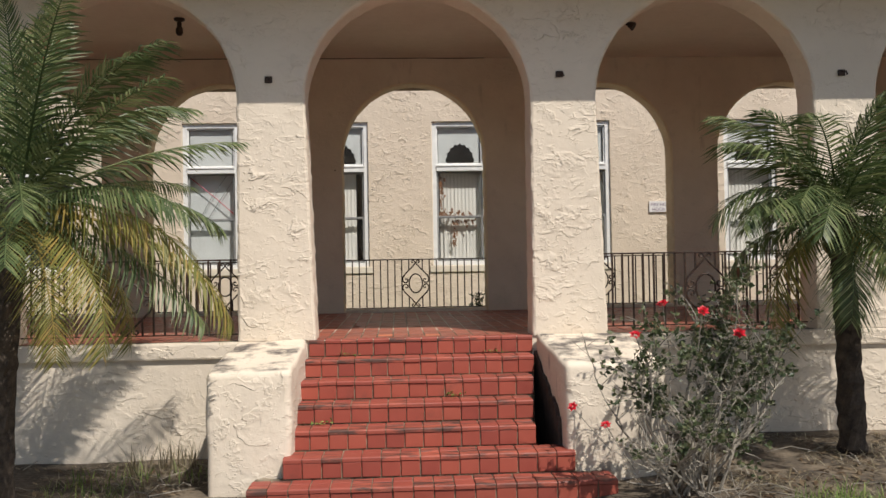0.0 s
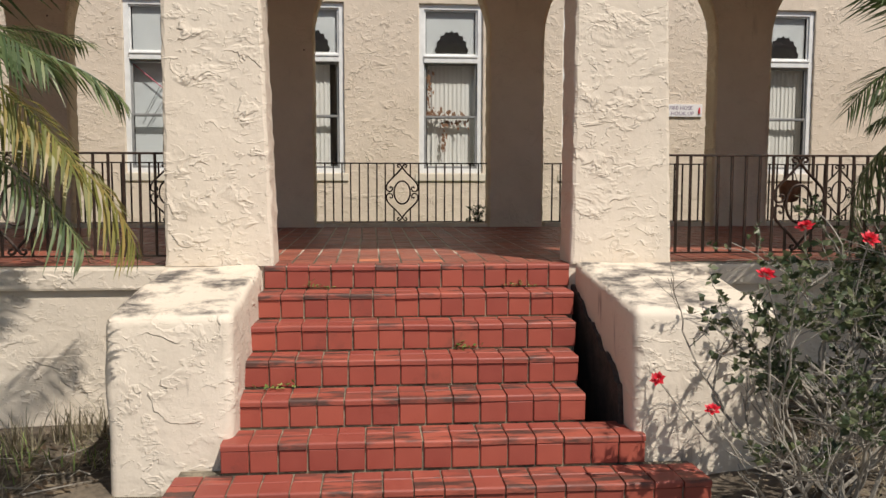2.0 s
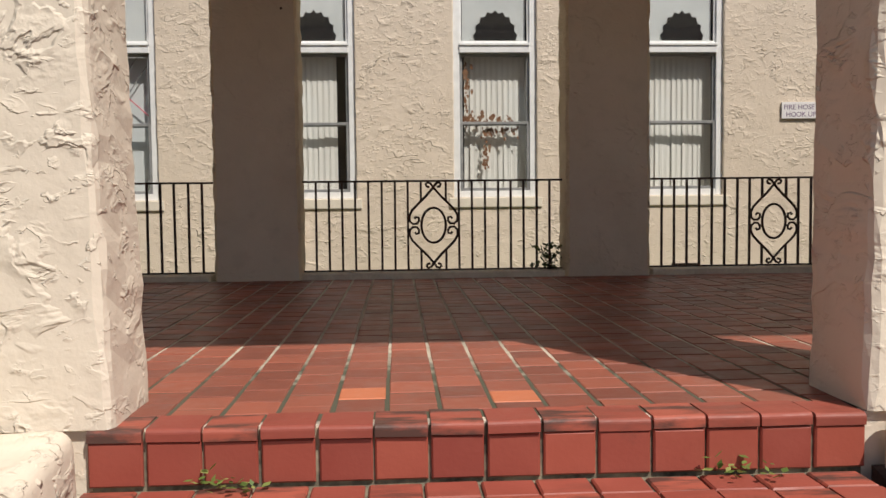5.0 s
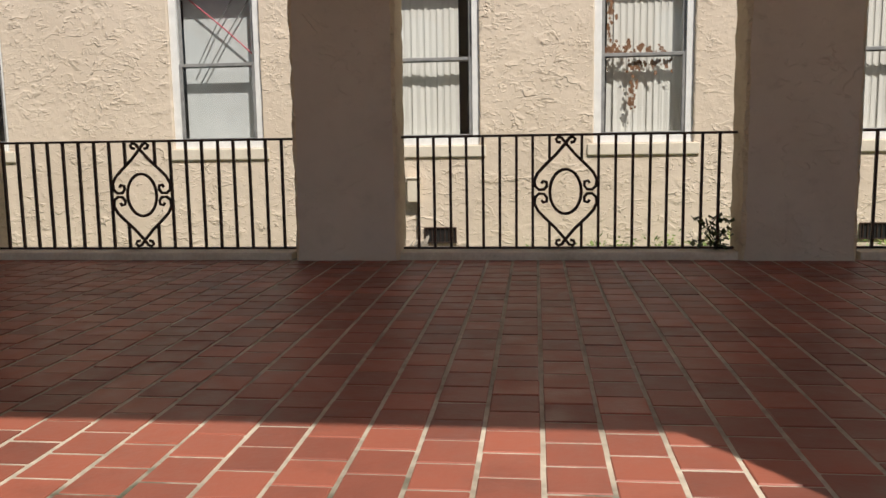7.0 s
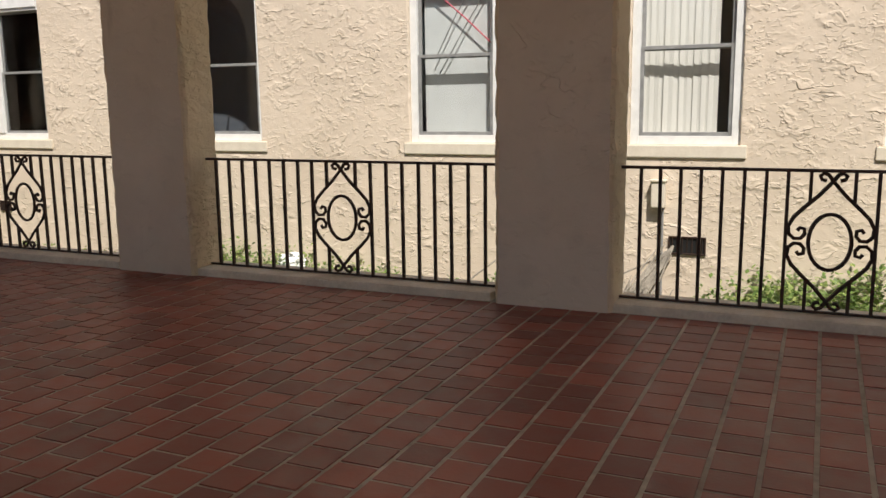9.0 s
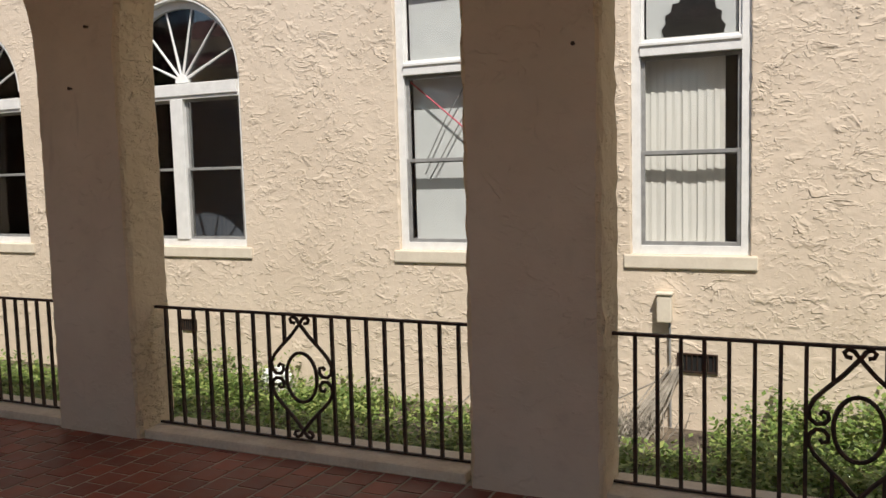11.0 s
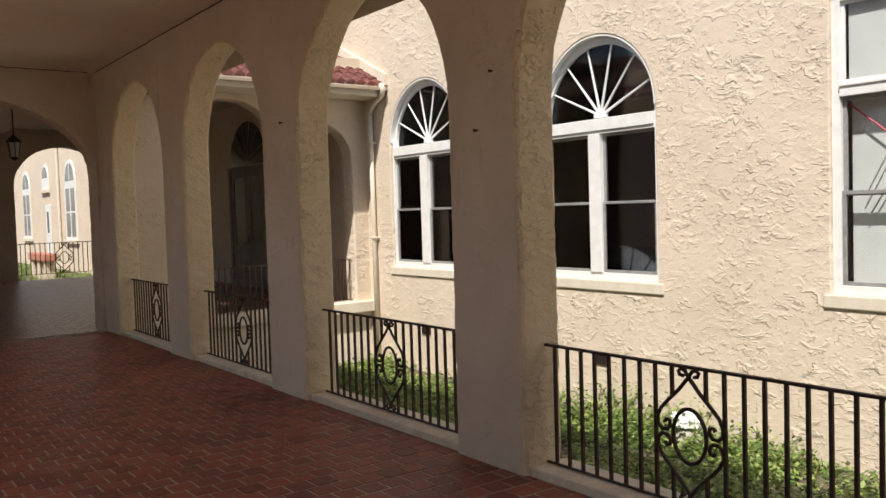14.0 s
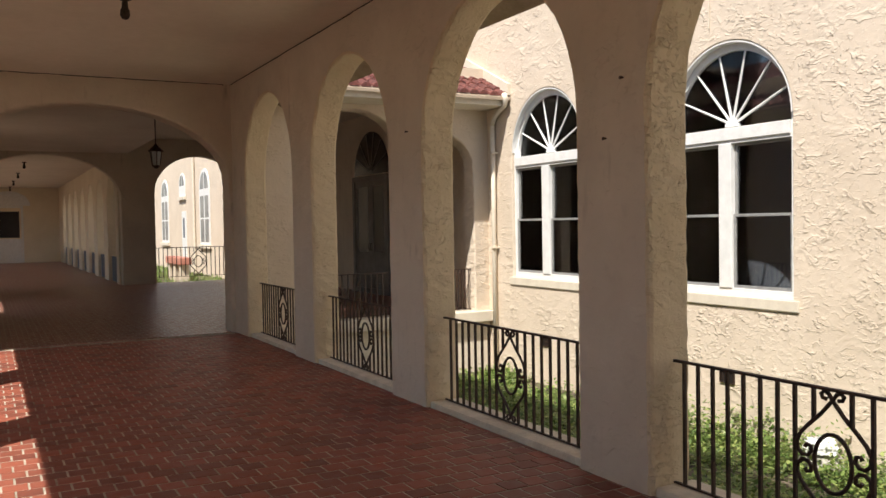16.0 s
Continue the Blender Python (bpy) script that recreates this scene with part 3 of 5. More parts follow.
def cheek(name, x0, x1, y0, y1, top, seed):
    """A stepped side wall of the stairs: a stucco block with soft, worn edges."""
    bm = bmesh.new()
    bmesh.ops.create_cube(bm, size=1)
    for v in bm.verts:
        v.co = Vector(((x0 + x1) / 2 + v.co.x * (x1 - x0), (y0 + y1) / 2 + v.co.y * (y1 - y0), (GROUND - 0.2 + top) / 2 + v.co.z * (top - GROUND + 0.2)))
    bmesh.ops.bevel(bm, geom=[e for e in bm.edges if max(v.co.z for v in e.verts) > top - 0.01 or abs(e.verts[0].co.z - e.verts[1].co.z) > 0.1],
                    offset=0.05, segments=4, affect="EDGES", profile=0.5)
    bmesh.ops.subdivide_edges(bm, edges=[e for e in bm.edges if e.calc_length() > 0.2], cuts=8, use_grid_fill=True)
    for v in bm.verts:
        w = v.co * 3.1 + Vector((seed, 0, 0))
        v.co += 0.016 * Vector((noise.noise(w), noise.noise(w + Vector((9, 0, 0))), noise.noise(w + Vector((0, 9, 0)))))
        if v.co.z > top - 0.2:
            v.co.z += 0.13 * max(0, (v.co.y - y0) / (y1 - y0))
    me = bpy.data.meshes.new(name)
    bm.to_mesh(me)
    bm.free()
    me.materials.append(stucco_stair)
    me.polygons.foreach_set("use_smooth", [True] * len(me.polygons))
    return structure(new(name, me), "cream rough stucco side wall of the steps", "stair wall")


cheek("wall_stair_west", -1.35, -0.69, 7.10, 8.42, -0.12, 1)
cheek("wall_stair_east", 1.475, 2.30, 7.05, 8.42, -0.11, 2)


# black band on the side wall, where the flight leaves a gap
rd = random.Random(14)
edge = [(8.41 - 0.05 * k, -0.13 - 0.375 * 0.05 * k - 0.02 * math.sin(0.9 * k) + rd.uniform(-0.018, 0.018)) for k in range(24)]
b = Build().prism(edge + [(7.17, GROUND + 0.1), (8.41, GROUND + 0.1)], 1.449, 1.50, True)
structure(b.done("trim_black_band", band_black), "black plaster band beside the steps", "plaster")


# ---- rails ----
def railing(width, h0, h1):
    """A wrought-iron rail section about its middle: bars and a lozenge with scrolls and an oval ring."""
    top = empty("railing", (0, 0, 0), "black wrought-iron railing with a scrolled lozenge", "railing", "wrought-iron railings of the porch")
    hw, z0, z1, q = width / 2, h0, h1, 0.0085
    zm = (z0 + z1) / 2
    Build().box(-hw, hw, -0.014, 0.014, z1 - 0.016, z1, 0.004).done("top_rail", iron, top)
    Build().box(-hw, hw, -0.009, 0.009, z0, z0 + 0.012, 0.003).done("bottom_rail", iron, top)
    bar = Build().box(-q, q, -q, q, z0 + 0.012, z1 - 0.012).done("bar", iron, top)
    lw = 0.205
    n = round((hw - lw) / 0.106)
    first = True
    for side in (-1, 1):
        for i in range(n):
            x = side * (lw + (hw - lw) * i / n)
            if first:
                bar.location.x, first = x, False
            else:
                o = new("bar", bar.data)
                o.parent, o.location = top, (x, 0, 0)
                o.rotation_euler.y = random.uniform(-0.006, 0.006)
    for side in (-1, 1):
        for up in (-1, 1):
            x = side * 0.10
            Build().box(x - q, x + q, -q, q, *sorted((zm + up * (z1 - zm - 0.012), zm + up * 0.195))).done("short_bar", iron, top)
            h = z1 - zm - 0.012
            arm = [(-0.030, h - 0.044), (-0.052, h - 0.040), (-0.060, h - 0.022), (-0.044, h - 0.008), (-0.022, h - 0.016), (-0.002, h - 0.045),
                   (0.06, h - 0.118), (0.13, 0.165), (0.172, 0.120), (0.194, 0.075), (0.190, 0.035), (0.165, 0.012), (0.134, 0.014), (0.116, 0.036),
                   (0.118, 0.062), (0.140, 0.068), (0.150, 0.052)]
            Build().tube([(side * u, 0, zm + up * w) for u, w in arm], 0.0105, 6).done("scroll_arm", iron, top)
    ring = [(0.098 * math.cos(a), 0, zm + 0.14 * math.sin(a)) for a in (2 * math.pi * i / 28 for i in range(29))]
    Build().tube(ring, 0.0105, 6).done("oval_ring", iron, top)
    return top


rail = railing(2.08, 0.05, 0.775)
rail.matrix_basis = pose(0.44, 12.95, 0)
for k in (-4, -3, -2, -1, 1, 2, 3):
    wide = 1.03 if k == -1 else 1.0
    copy_thing(rail, pose(0.44 + BAY * k, 12.95, 0) @ Matrix.Diagonal((wide, 1, 1, 1)))
for k in (-4, -3, -2, -1, 1, 2, 3):
    copy_thing(rail, pose(0.42 + BAY * k, 8.62, 0))
for y, w in ((14.4, 1.0), (16.45, 0.68)):
    o = copy_thing(rail, pose(HALL_E - 0.3, y, 0, 0, 0, 90))
    o.scale.x = w
o = copy_thing(rail, pose(HALL_W - 0.2, 15.0, 0.1, 0, 0, 90))
o.scale = (1.2, 1, 1.2)
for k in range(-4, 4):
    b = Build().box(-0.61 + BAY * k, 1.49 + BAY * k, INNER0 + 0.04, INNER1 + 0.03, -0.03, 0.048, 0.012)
    structure(b.done("trim_curb", lit_curb_paint), "cream plaster curb under the railing, lightened as if lit", "curb")


# ---- windows ----
def reveal_frame(b, x0, x1, z0, z1, w, y0, y1):
    b.box(x0, x0 + w, y0, y1, z0, z1, 0.004).box(x1 - w, x1, y0, y1, z0, z1, 0.004)
    return b.box(x0 + w, x1 - w, y0, y1, z1 - w, z1, 0.004).box(x0 + w, x1 - w, y0, y1, z0, z0 + w, 0.004)


def pane(parent, x0, x1, z0, z1, y):
    ob = Build().box(x0, x1, y, y + 0.004, z0, z1).done("pane", glass, parent)
    ob.visible_shadow = False
    return ob


def tall_window(i, x):
    w = empty("window_%d" % i, (x, WALL, 0), "tall sash window with a transom and peeling white paint", "window", kind="structure")
    y0, y1 = 0.045, 0.15
    hw = 0.55
    reveal_frame(Build(), -hw, hw, 0.66, W_TOP, 0.085, y0, y1).done("window_frame", white_paint, w)
    Build().box(-hw + 0.085, hw - 0.085, y0 - 0.02, y1, 2.56, 2.69, 0.006).box(-hw + 0.085, hw - 0.085, y0 - 0.035, y1 - 0.02, 2.655, 2.685, 0.004).done("transom_bar", white_paint, w)
    Build().box(-hw - 0.07, hw + 0.07, -0.025, 0.10, 0.525, 0.655, 0.012).done("window_sill", sill_paint, w)
    s0, s1 = -hw + 0.086, hw - 0.086
    reveal_frame(Build(), s0, s1, 1.61, 2.558, 0.038, y0 + 0.045, y0 + 0.075).done("upper_sash", grey_metal, w)
    reveal_frame(Build(), s0, s1, 0.746, 1.66, 0.038, y0 + 0.015, y0 + 0.044).done("lower_sash", grey_metal, w)
    reveal_frame(Build(), s0, s1, 2.692, W_TOP - 0.086, 0.03, y0 + 0.03, y0 + 0.06).done("transom_sash", white_paint, w)
    pane(w, s0 + 0.038, s1 - 0.038, 1.648, 2.52, y0 + 0.06)
    pane(w, s0 + 0.038, s1 - 0.038, 0.784, 1.622, y0 + 0.03)
    pane(w, s0 + 0.03, s1 - 0.03, 2.722, W_TOP - 0.116, y0 + 0.045)
    return w


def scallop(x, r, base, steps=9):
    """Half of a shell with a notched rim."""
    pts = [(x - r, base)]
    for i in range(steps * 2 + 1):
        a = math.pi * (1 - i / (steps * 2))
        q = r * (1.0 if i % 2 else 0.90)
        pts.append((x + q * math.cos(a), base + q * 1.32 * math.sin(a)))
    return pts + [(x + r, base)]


def vertical_blind(x, z0, z1, left, right, seed, missing=()):
    r2 = random.Random(seed)
    top = empty("vertical_blind", (x, WALL + 0.22, z1), "cream vertical blind hanging behind the window", "blind")
    Build().box(left, right, -0.02, 0.02, -0.03, 0, 0.004).done("head_rail", white_paint, top)
    n = round((right - left) / 0.075)
    me = Build().add([(-0.048, 0.0, 0), (0, 0.008, 0), (0.048, 0, 0), (-0.048, 0, z0 - z1), (0, 0.008, z0 - z1), (0.048, 0, z0 - z1),
                      (-0.048, 0.002, 0), (0, 0.010, 0), (0.048, 0.002, 0), (-0.048, 0.002, z0 - z1), (0, 0.010, z0 - z1), (0.048, 0.002, z0 - z1)],
                     [(0, 1, 4, 3), (1, 2, 5, 4), (7, 6, 9, 10), (8, 7, 10, 11), (0, 3, 9, 6), (2, 8, 11, 5)]).done("slat", blind_cloth, top)
    for i in range(n):
        if i in missing:
            continue
        o = me if i == 0 else new("slat", me.data)
        o.parent = top
        o.matrix_basis = pose(left + 0.075 * (i + 0.5), 0, -0.03, r2.uniform(-0.4, 0.4), r2.uniform(-0.3, 0.3), 5 + r2.uniform(-4, 4))
    return top


for i, x in enumerate(TALL):
    tall_window(i + 1, x)
    board = Build().box(x - 0.42, x + 0.42, WALL + 0.13, WALL + 0.145, 2.73, 3.46).done("transom_board", sheet_cloth)
    tagged(board, "pale board behind the transom glass", "board")
    if i > 0:
        # flat black plate: the hole's darkness as plain colour on an uncut board
        o = Build().prism(scallop(x + 0.02, 0.30, 2.735), WALL + 0.118, WALL + 0.127).done("transom_hole_plate", black)
        tagged(o, "black scalloped half-round plate in place of the transom board's opening", "opening")
vertical_blind(TALL[1], 0.70, 2.56, -0.46, 0.30, 1)
vertical_blind(TALL[2], 0.70, 2.56, -0.38, 0.45, 2)
vertical_blind(TALL[3], 0.70, 2.56, -0.45, 0.45, 3)
vertical_blind(TALL[4], 0.70, 2.56, -0.45, 0.45, 4)
o = Build().box(TALL[0] - 0.45, TALL[0] + 0.45, WALL + 0.24, WALL + 0.25, 0.7, 2.56).done("window_sheet", sheet_cloth)
tagged(o, "pale sheet hung behind the window", "sheet")


def fan_window(i, x):
    w = empty("window_%d" % i, (x, WALL, 0), "white double sash window under a sunburst fanlight", "window", kind="structure")
    y0, y1, hw, r = 0.05, 0.16, F_R, F_R
    b = Build().box(-hw, -hw + 0.05, y0, y1, 0.66, F_SPRING, 0.004).box(hw - 0.05, hw, y0, y1, 0.66, F_SPRING, 0.004)
    b.box(-hw + 0.05, hw - 0.05, y0, y1, 0.66, 0.745, 0.004)
    b.done("window_frame", white_paint, w)
    n = 32

    def band(r0, c0, r1, c1, d0, d1, name):
        """A half-round band between two arcs, each with its own radius and centre height."""
        line = [(q * math.cos(math.pi * k / n), c + q * math.sin(math.pi * k / n)) for q, c, ks in ((r0, c0, range(n + 1)), (r1, c1, range(n, -1, -1))) for k in ks]
        Build().prism(line, d0, d1).done(name, white_paint, w)

    band(r - 0.004, F_SPRING, r - 0.022, F_SPRING, 0.008, y1, "arch_lining")
    band(r - 0.023, F_SPRING, r - 0.045, F_EYE, y0 + 0.05, y1 - 0.005, "arch_frame")
    Build().box(-hw + 0.05, hw - 0.05, y0 - 0.03, y1, 2.53, 2.68, 0.006).box(-hw + 0.05, hw - 0.05, y0 - 0.01, y1, 2.49, 2.529, 0.004).done("transom_bar", white_paint, w)
    Build().box(-0.145, 0.05, y0 - 0.018, y1, 0.746, 2.489, 0.005).done("mullion", white_paint, w)
    Build().box(-hw - 0.09, hw + 0.09, -0.025, 0.10, 0.525, 0.655, 0.012).done("window_sill", sill_paint, w)
    for k in range(1, 7):
        a = math.pi * k / 7
        Build().tube([(0.05 * math.cos(a), y0 + 0.075, 2.72 + 0.05 * math.sin(a)), ((r - 0.04) * math.cos(a), y0 + 0.075, F_EYE + (r - 0.04) * math.sin(a))], 0.018, 6, 0.011).done("sun_ray", white_paint, w)
    hub = [(0.10 * math.cos(math.pi * k / 12), 2.70 + 0.10 * math.sin(math.pi * k / 12)) for k in range(13)]
    Build().prism(hub, y0 + 0.05, y0 + 0.098).done("hub", white_paint, w)
    disc = [((r - 0.04) * math.cos(math.pi * k / n), F_EYE + (r - 0.04) * math.sin(math.pi * k / n)) for k in range(n + 1)]
    Build().prism(disc, y0 + 0.092, y0 + 0.096).done("pane", glass, w).visible_shadow = False
    for s in (-1, 1):
        l0, r0 = sorted((-0.0475 + s * 0.0985, s * (hw - 0.051)))
        reveal_frame(Build(), l0, r0, 0.746, 1.64, 0.035, y0 + 0.02, y0 + 0.048).done("lower_sash", grey_metal, w)
        reveal_frame(Build(), l0, r0, 1.60, 2.488, 0.035, y0 + 0.049, y0 + 0.077).done("upper_sash", grey_metal, w)
        pane(w, l0 + 0.035, r0 - 0.035, 0.781, 1.605, y0 + 0.03)
        pane(w, l0 + 0.035, r0 - 0.035, 1.635, 2.453, y0 + 0.06)
    return w


for i, x in enumerate(FAN):
    fan_window(6 + i, x)

# ---- roofs ----
def barrel_roof(name, x0, x1, y_eave, z_eave, y_top, z_top, swap, label, rows=18):
    """Courses of half-round clay tiles from the eave upwards."""
    top = empty(name, (0, 0, 0), label, "roof", kind="structure")
    n = max(1, round(abs(x1 - x0) / 0.19))
    dx = (x1 - x0) / n
    dy, dz = (y_top - y_eave) / rows, (z_top - z_eave) / rows
    b = Build()
    r2 = random.Random(7)
    for j in range(rows):
        for i in range(n):
            cx = x0 + dx * (i + 0.5)
            lift = r2.uniform(-0.008, 0.012)
            k = len(b.v)
            for e in (0, 1):
                rr = abs(dx) * (0.44 if e == 0 else 0.36)
                y, z = y_eave + dy * (j + e * 1.15) + r2.uniform(-0.012, 0.012), z_eave + dz * (j + e * 1.15) + lift - 0.012 * e
                for s in range(7):
                    a = math.pi * s / 6
                    u, zz = cx - rr * math.cos(a), z + rr * 0.85 * math.sin(a)
                    b.v.append((y, u, zz) if swap else (u, y, zz))
            for s in range(6):
                b.f.append((k + s, k + s + 1, k + 8 + s, k + 7 + s))
            b.f.append(tuple(k + s for s in range(7)))
    tiles = b.done("roof_tiles", roof_tile, top)
    tagged(tiles, kind="stuff")
    under_z = 0.03
    q = [(x0, y_eave + 0.03, z_eave - under_z), (x1, y_eave + 0.03, z_eave - under_z), (x1, y_top, z_top - under_z), (x0, y_top, z_top - under_z)]
    q = q + [(x, y, z - 0.05) for x, y, z in q]
    if swap:
        q = [(y, x, z) for x, y, z in q]
    Build().add(q, [(0, 1, 2, 3), (7, 6, 5, 4), (0, 4, 5, 1), (1, 5, 6, 2), (2, 6, 7, 3), (3, 7, 4, 0)]).done("roof_deck", eave_wood, top)
    return top


barrel_roof("roof_front", -56.0, 12.4, FRONT0 - 0.72, 3.495, 10.9, 4.85, False, "red clay barrel tile roof over the front of the porch")
barrel_roof("roof_court", -12.9, 12.4, INNER1 + 0.55, 3.50, 10.9, 4.85, False, "red clay barrel tile roof over the court side")
barrel_roof("roof_hall", INNER1 + 0.58, WALL - 0.01, HALL_E + 0.60, 3.73, HALL_E - 2.2, 5.07, True, "red clay barrel tile roof of the hall", 13)
b = Build().box(HALL_E - 0.14, HALL_E + 0.54, INNER1 + 0.32, WALL - 0.005, 3.565, 3.69, 0.008)
structure(b.done("trim_fascia", sill_paint), "pale painted eave board of the hall roof", "eave")
b = Build().box(-60, HALL_E - 0.5, 10.8, INNER1 + 0.3, 4.75, 4.85).box(HALL_W - 0.3, HALL_E - 2.1, INNER1 + 0.3, WALL + 0.3, 5.02, 5.10)
structure(b.done("roof_passage", plaster), "flat roof over the hall and passage", "roof")
x0, x1, za, zb = HALL_E + 0.62, HALL_E - 2.2, 3.74, 5.08
b = Build().add([(x, y, z + d) for d in (0.0, 0.19) for x, y, z in ((x0, WALL - 0.06, za), (x0, WALL - 0.003, za), (x1, WALL - 0.003, zb), (x1, WALL - 0.06, zb))],
                [(0, 1, 2, 3), (7, 6, 5, 4), (0, 4, 5, 1), (1, 5, 6, 2), (2, 6, 7, 3), (3, 7, 4, 0)])
structure(b.done("trim_flashing", sill_paint), "plaster flashing where the hall roof meets the wall", "trim")
b = Build().box(HALL_E - 0.55, HALL_E - 0.02, INNER1, WALL - 0.004, -0.16, 0.03, 0.015).box(HALL_E - 0.5, HALL_E - 0.16, INNER1, WALL - 0.004, -1.2, -0.161)
structure(b.done("trim_hall_sill", sill_paint), "pale plaster sill of the hall arches", "sill")

# ---- palms ----
def frond_mesh(name, length, droop, mat, seed, leaflet=0.27):
    """A feathery palm leaf along +x: an arched rib with two ranks of narrow leaflets."""
    r2 = random.Random(seed)
    b = Build()

    def at(s):
        a = droop * s * s
        return Vector((length * (s - 0.18 * droop * s ** 3), 0, length * (0.50 * s - 0.55 * a)))
    rib = [at(i / 12) for i in range(13)]
    b.tube(rib, 0.011, 5, 0.003)
    n = 50
    for i in range(n):
        s = 0.10 + 0.90 * i / (n - 1)
        p, q = at(s), at(min(1.0, s + 0.02) + 1e-4)
        d = (q - p).normalized()
        up = d.cross(Vector((0, 1, 0))).normalized() * -1
        size = leaflet * (0.35 + 1.1 * math.sin(math.pi * min(1, 0.12 + s * 0.86)) ** 0.7) * r2.uniform(0.85, 1.12)
        for side in (-1, 1):
            out = (Vector((0, side, 0)) * 0.80 + d * (0.55 + 0.5 * s) + up * r2.uniform(0.0, 0.45)).normalized()
            tip = p + out * size + Vector((0, 0, -0.32 * size * r2.uniform(0.4, 1.3)))
            mid = p + out * size * 0.5 + Vector((0, 0, -0.02 * size))
            w = d * 0.0105
            b.add([p - w * 0.6, p + w * 0.6, mid + w, mid - w, tip], [(0, 1, 2, 3), (3, 2, 4)])
    me = bpy.data.meshes.new(name)
    me.from_pydata(b.v, [], b.f)
    me.materials.append(mat)
    return me


def palm(at, trunk_h, r, length, count, lean, seed, label, low=(), droop=1.0, leaflet=0.27, fall=90, crown=80, back=1.0):
    r2 = random.Random(seed)
    top = empty("palm", at, label, "palm tree", "palms before the porch")
    prof = Build()
    pts = [(lean[0] * s * s, lean[1] * s * s, trunk_h * s) for s in (i / 22 for i in range(23))]
    sides = 14
    for i, p in enumerate(pts):
        rr = r * (1.18 - 0.25 * i / 22) * (1.0 + 0.12 * (i % 2)) + (0.05 if i > 18 else 0)
        for s in range(sides):
            w = 2 * math.pi * s / sides + 0.2 * i
            q = rr * r2.uniform(0.88, 1.14)
            prof.v.append((p[0] + q * math.cos(w), p[1] + q * math.sin(w), p[2] - 0.05))
    for i in range(22):
        for s in range(sides):
            t = (s + 1) % sides
            prof.f.append((i * sides + s, i * sides + t, (i + 1) * sides + t, (i + 1) * sides + s))
    prof.f.append(tuple(22 * sides + s for s in range(sides)))
    prof.done("trunk", bark, top)
    head = Vector(pts[-1])
    kinds = [frond_mesh("frond", length * k, d * droop, palm_green, seed + i, leaflet) for i, (k, d) in enumerate(((1.0, 0.75), (1.05, 1.0), (0.95, 1.25), (0.8, 0.6)))]
    old = [frond_mesh("frond", length * 0.95, d * droop, palm_yellow, seed + 9 + i, leaflet) for i, d in enumerate((1.35, 1.6))]
    for i in range(count):
        f = i / count
        pitch = crown - fall * f + r2.uniform(-9, 9)
        yaw = 137.5 * i + r2.uniform(-14, 14)
        me = old[i % 2] if f > 0.87 else (kinds[3] if f < 0.12 else kinds[i % 3])
        o = new("frond", me)
        o.parent = top
        o.matrix_basis = Matrix.Translation(head + Vector((0, 0, -0.16 * f))) @ pose(0, 0, 0, 0, 0, yaw) @ pose(0, 0, 0, r2.uniform(-14, 14), -pitch + 22, 0)
        if math.sin(radians(yaw)) > 0.35:
            o.matrix_basis = o.matrix_basis @ Matrix.Scale(back, 4)
        if f > 0.87:
            tagged(o, "yellowed drooping frond")
    for yaw, pitch, size, kind in low:
        o = new("frond", old[kind])
        o.parent = top
        o.matrix_basis = Matrix.Translation(head - Vector((0, 0, 0.1))) @ pose(0, 0, 0, 0, 0, yaw) @ pose(0, 0, 0, 6, -pitch + 22, 0) @ Matrix.Scale(size, 4)
        tagged(o, "yellowed drooping frond")
    return top


palm((-2.68, 6.55, GROUND), 2.34, 0.085, 1.72, 40, (0.16, 0.05), 31, "young feathery date palm with yellowing lower fronds",
     ((2, -9, 1.24, 0), (-16, 2, 1.08, 0), (-52, -28, 0.95, 1)), 0.66, 0.235, 104)
palm((4.05, 7.50, GROUND + 0.10), 2.10, 0.09, 1.52, 48, (-0.10, -0.05), 47, "feathery date palm with a rough dark trunk", fall=84, crown=68, back=0.6)


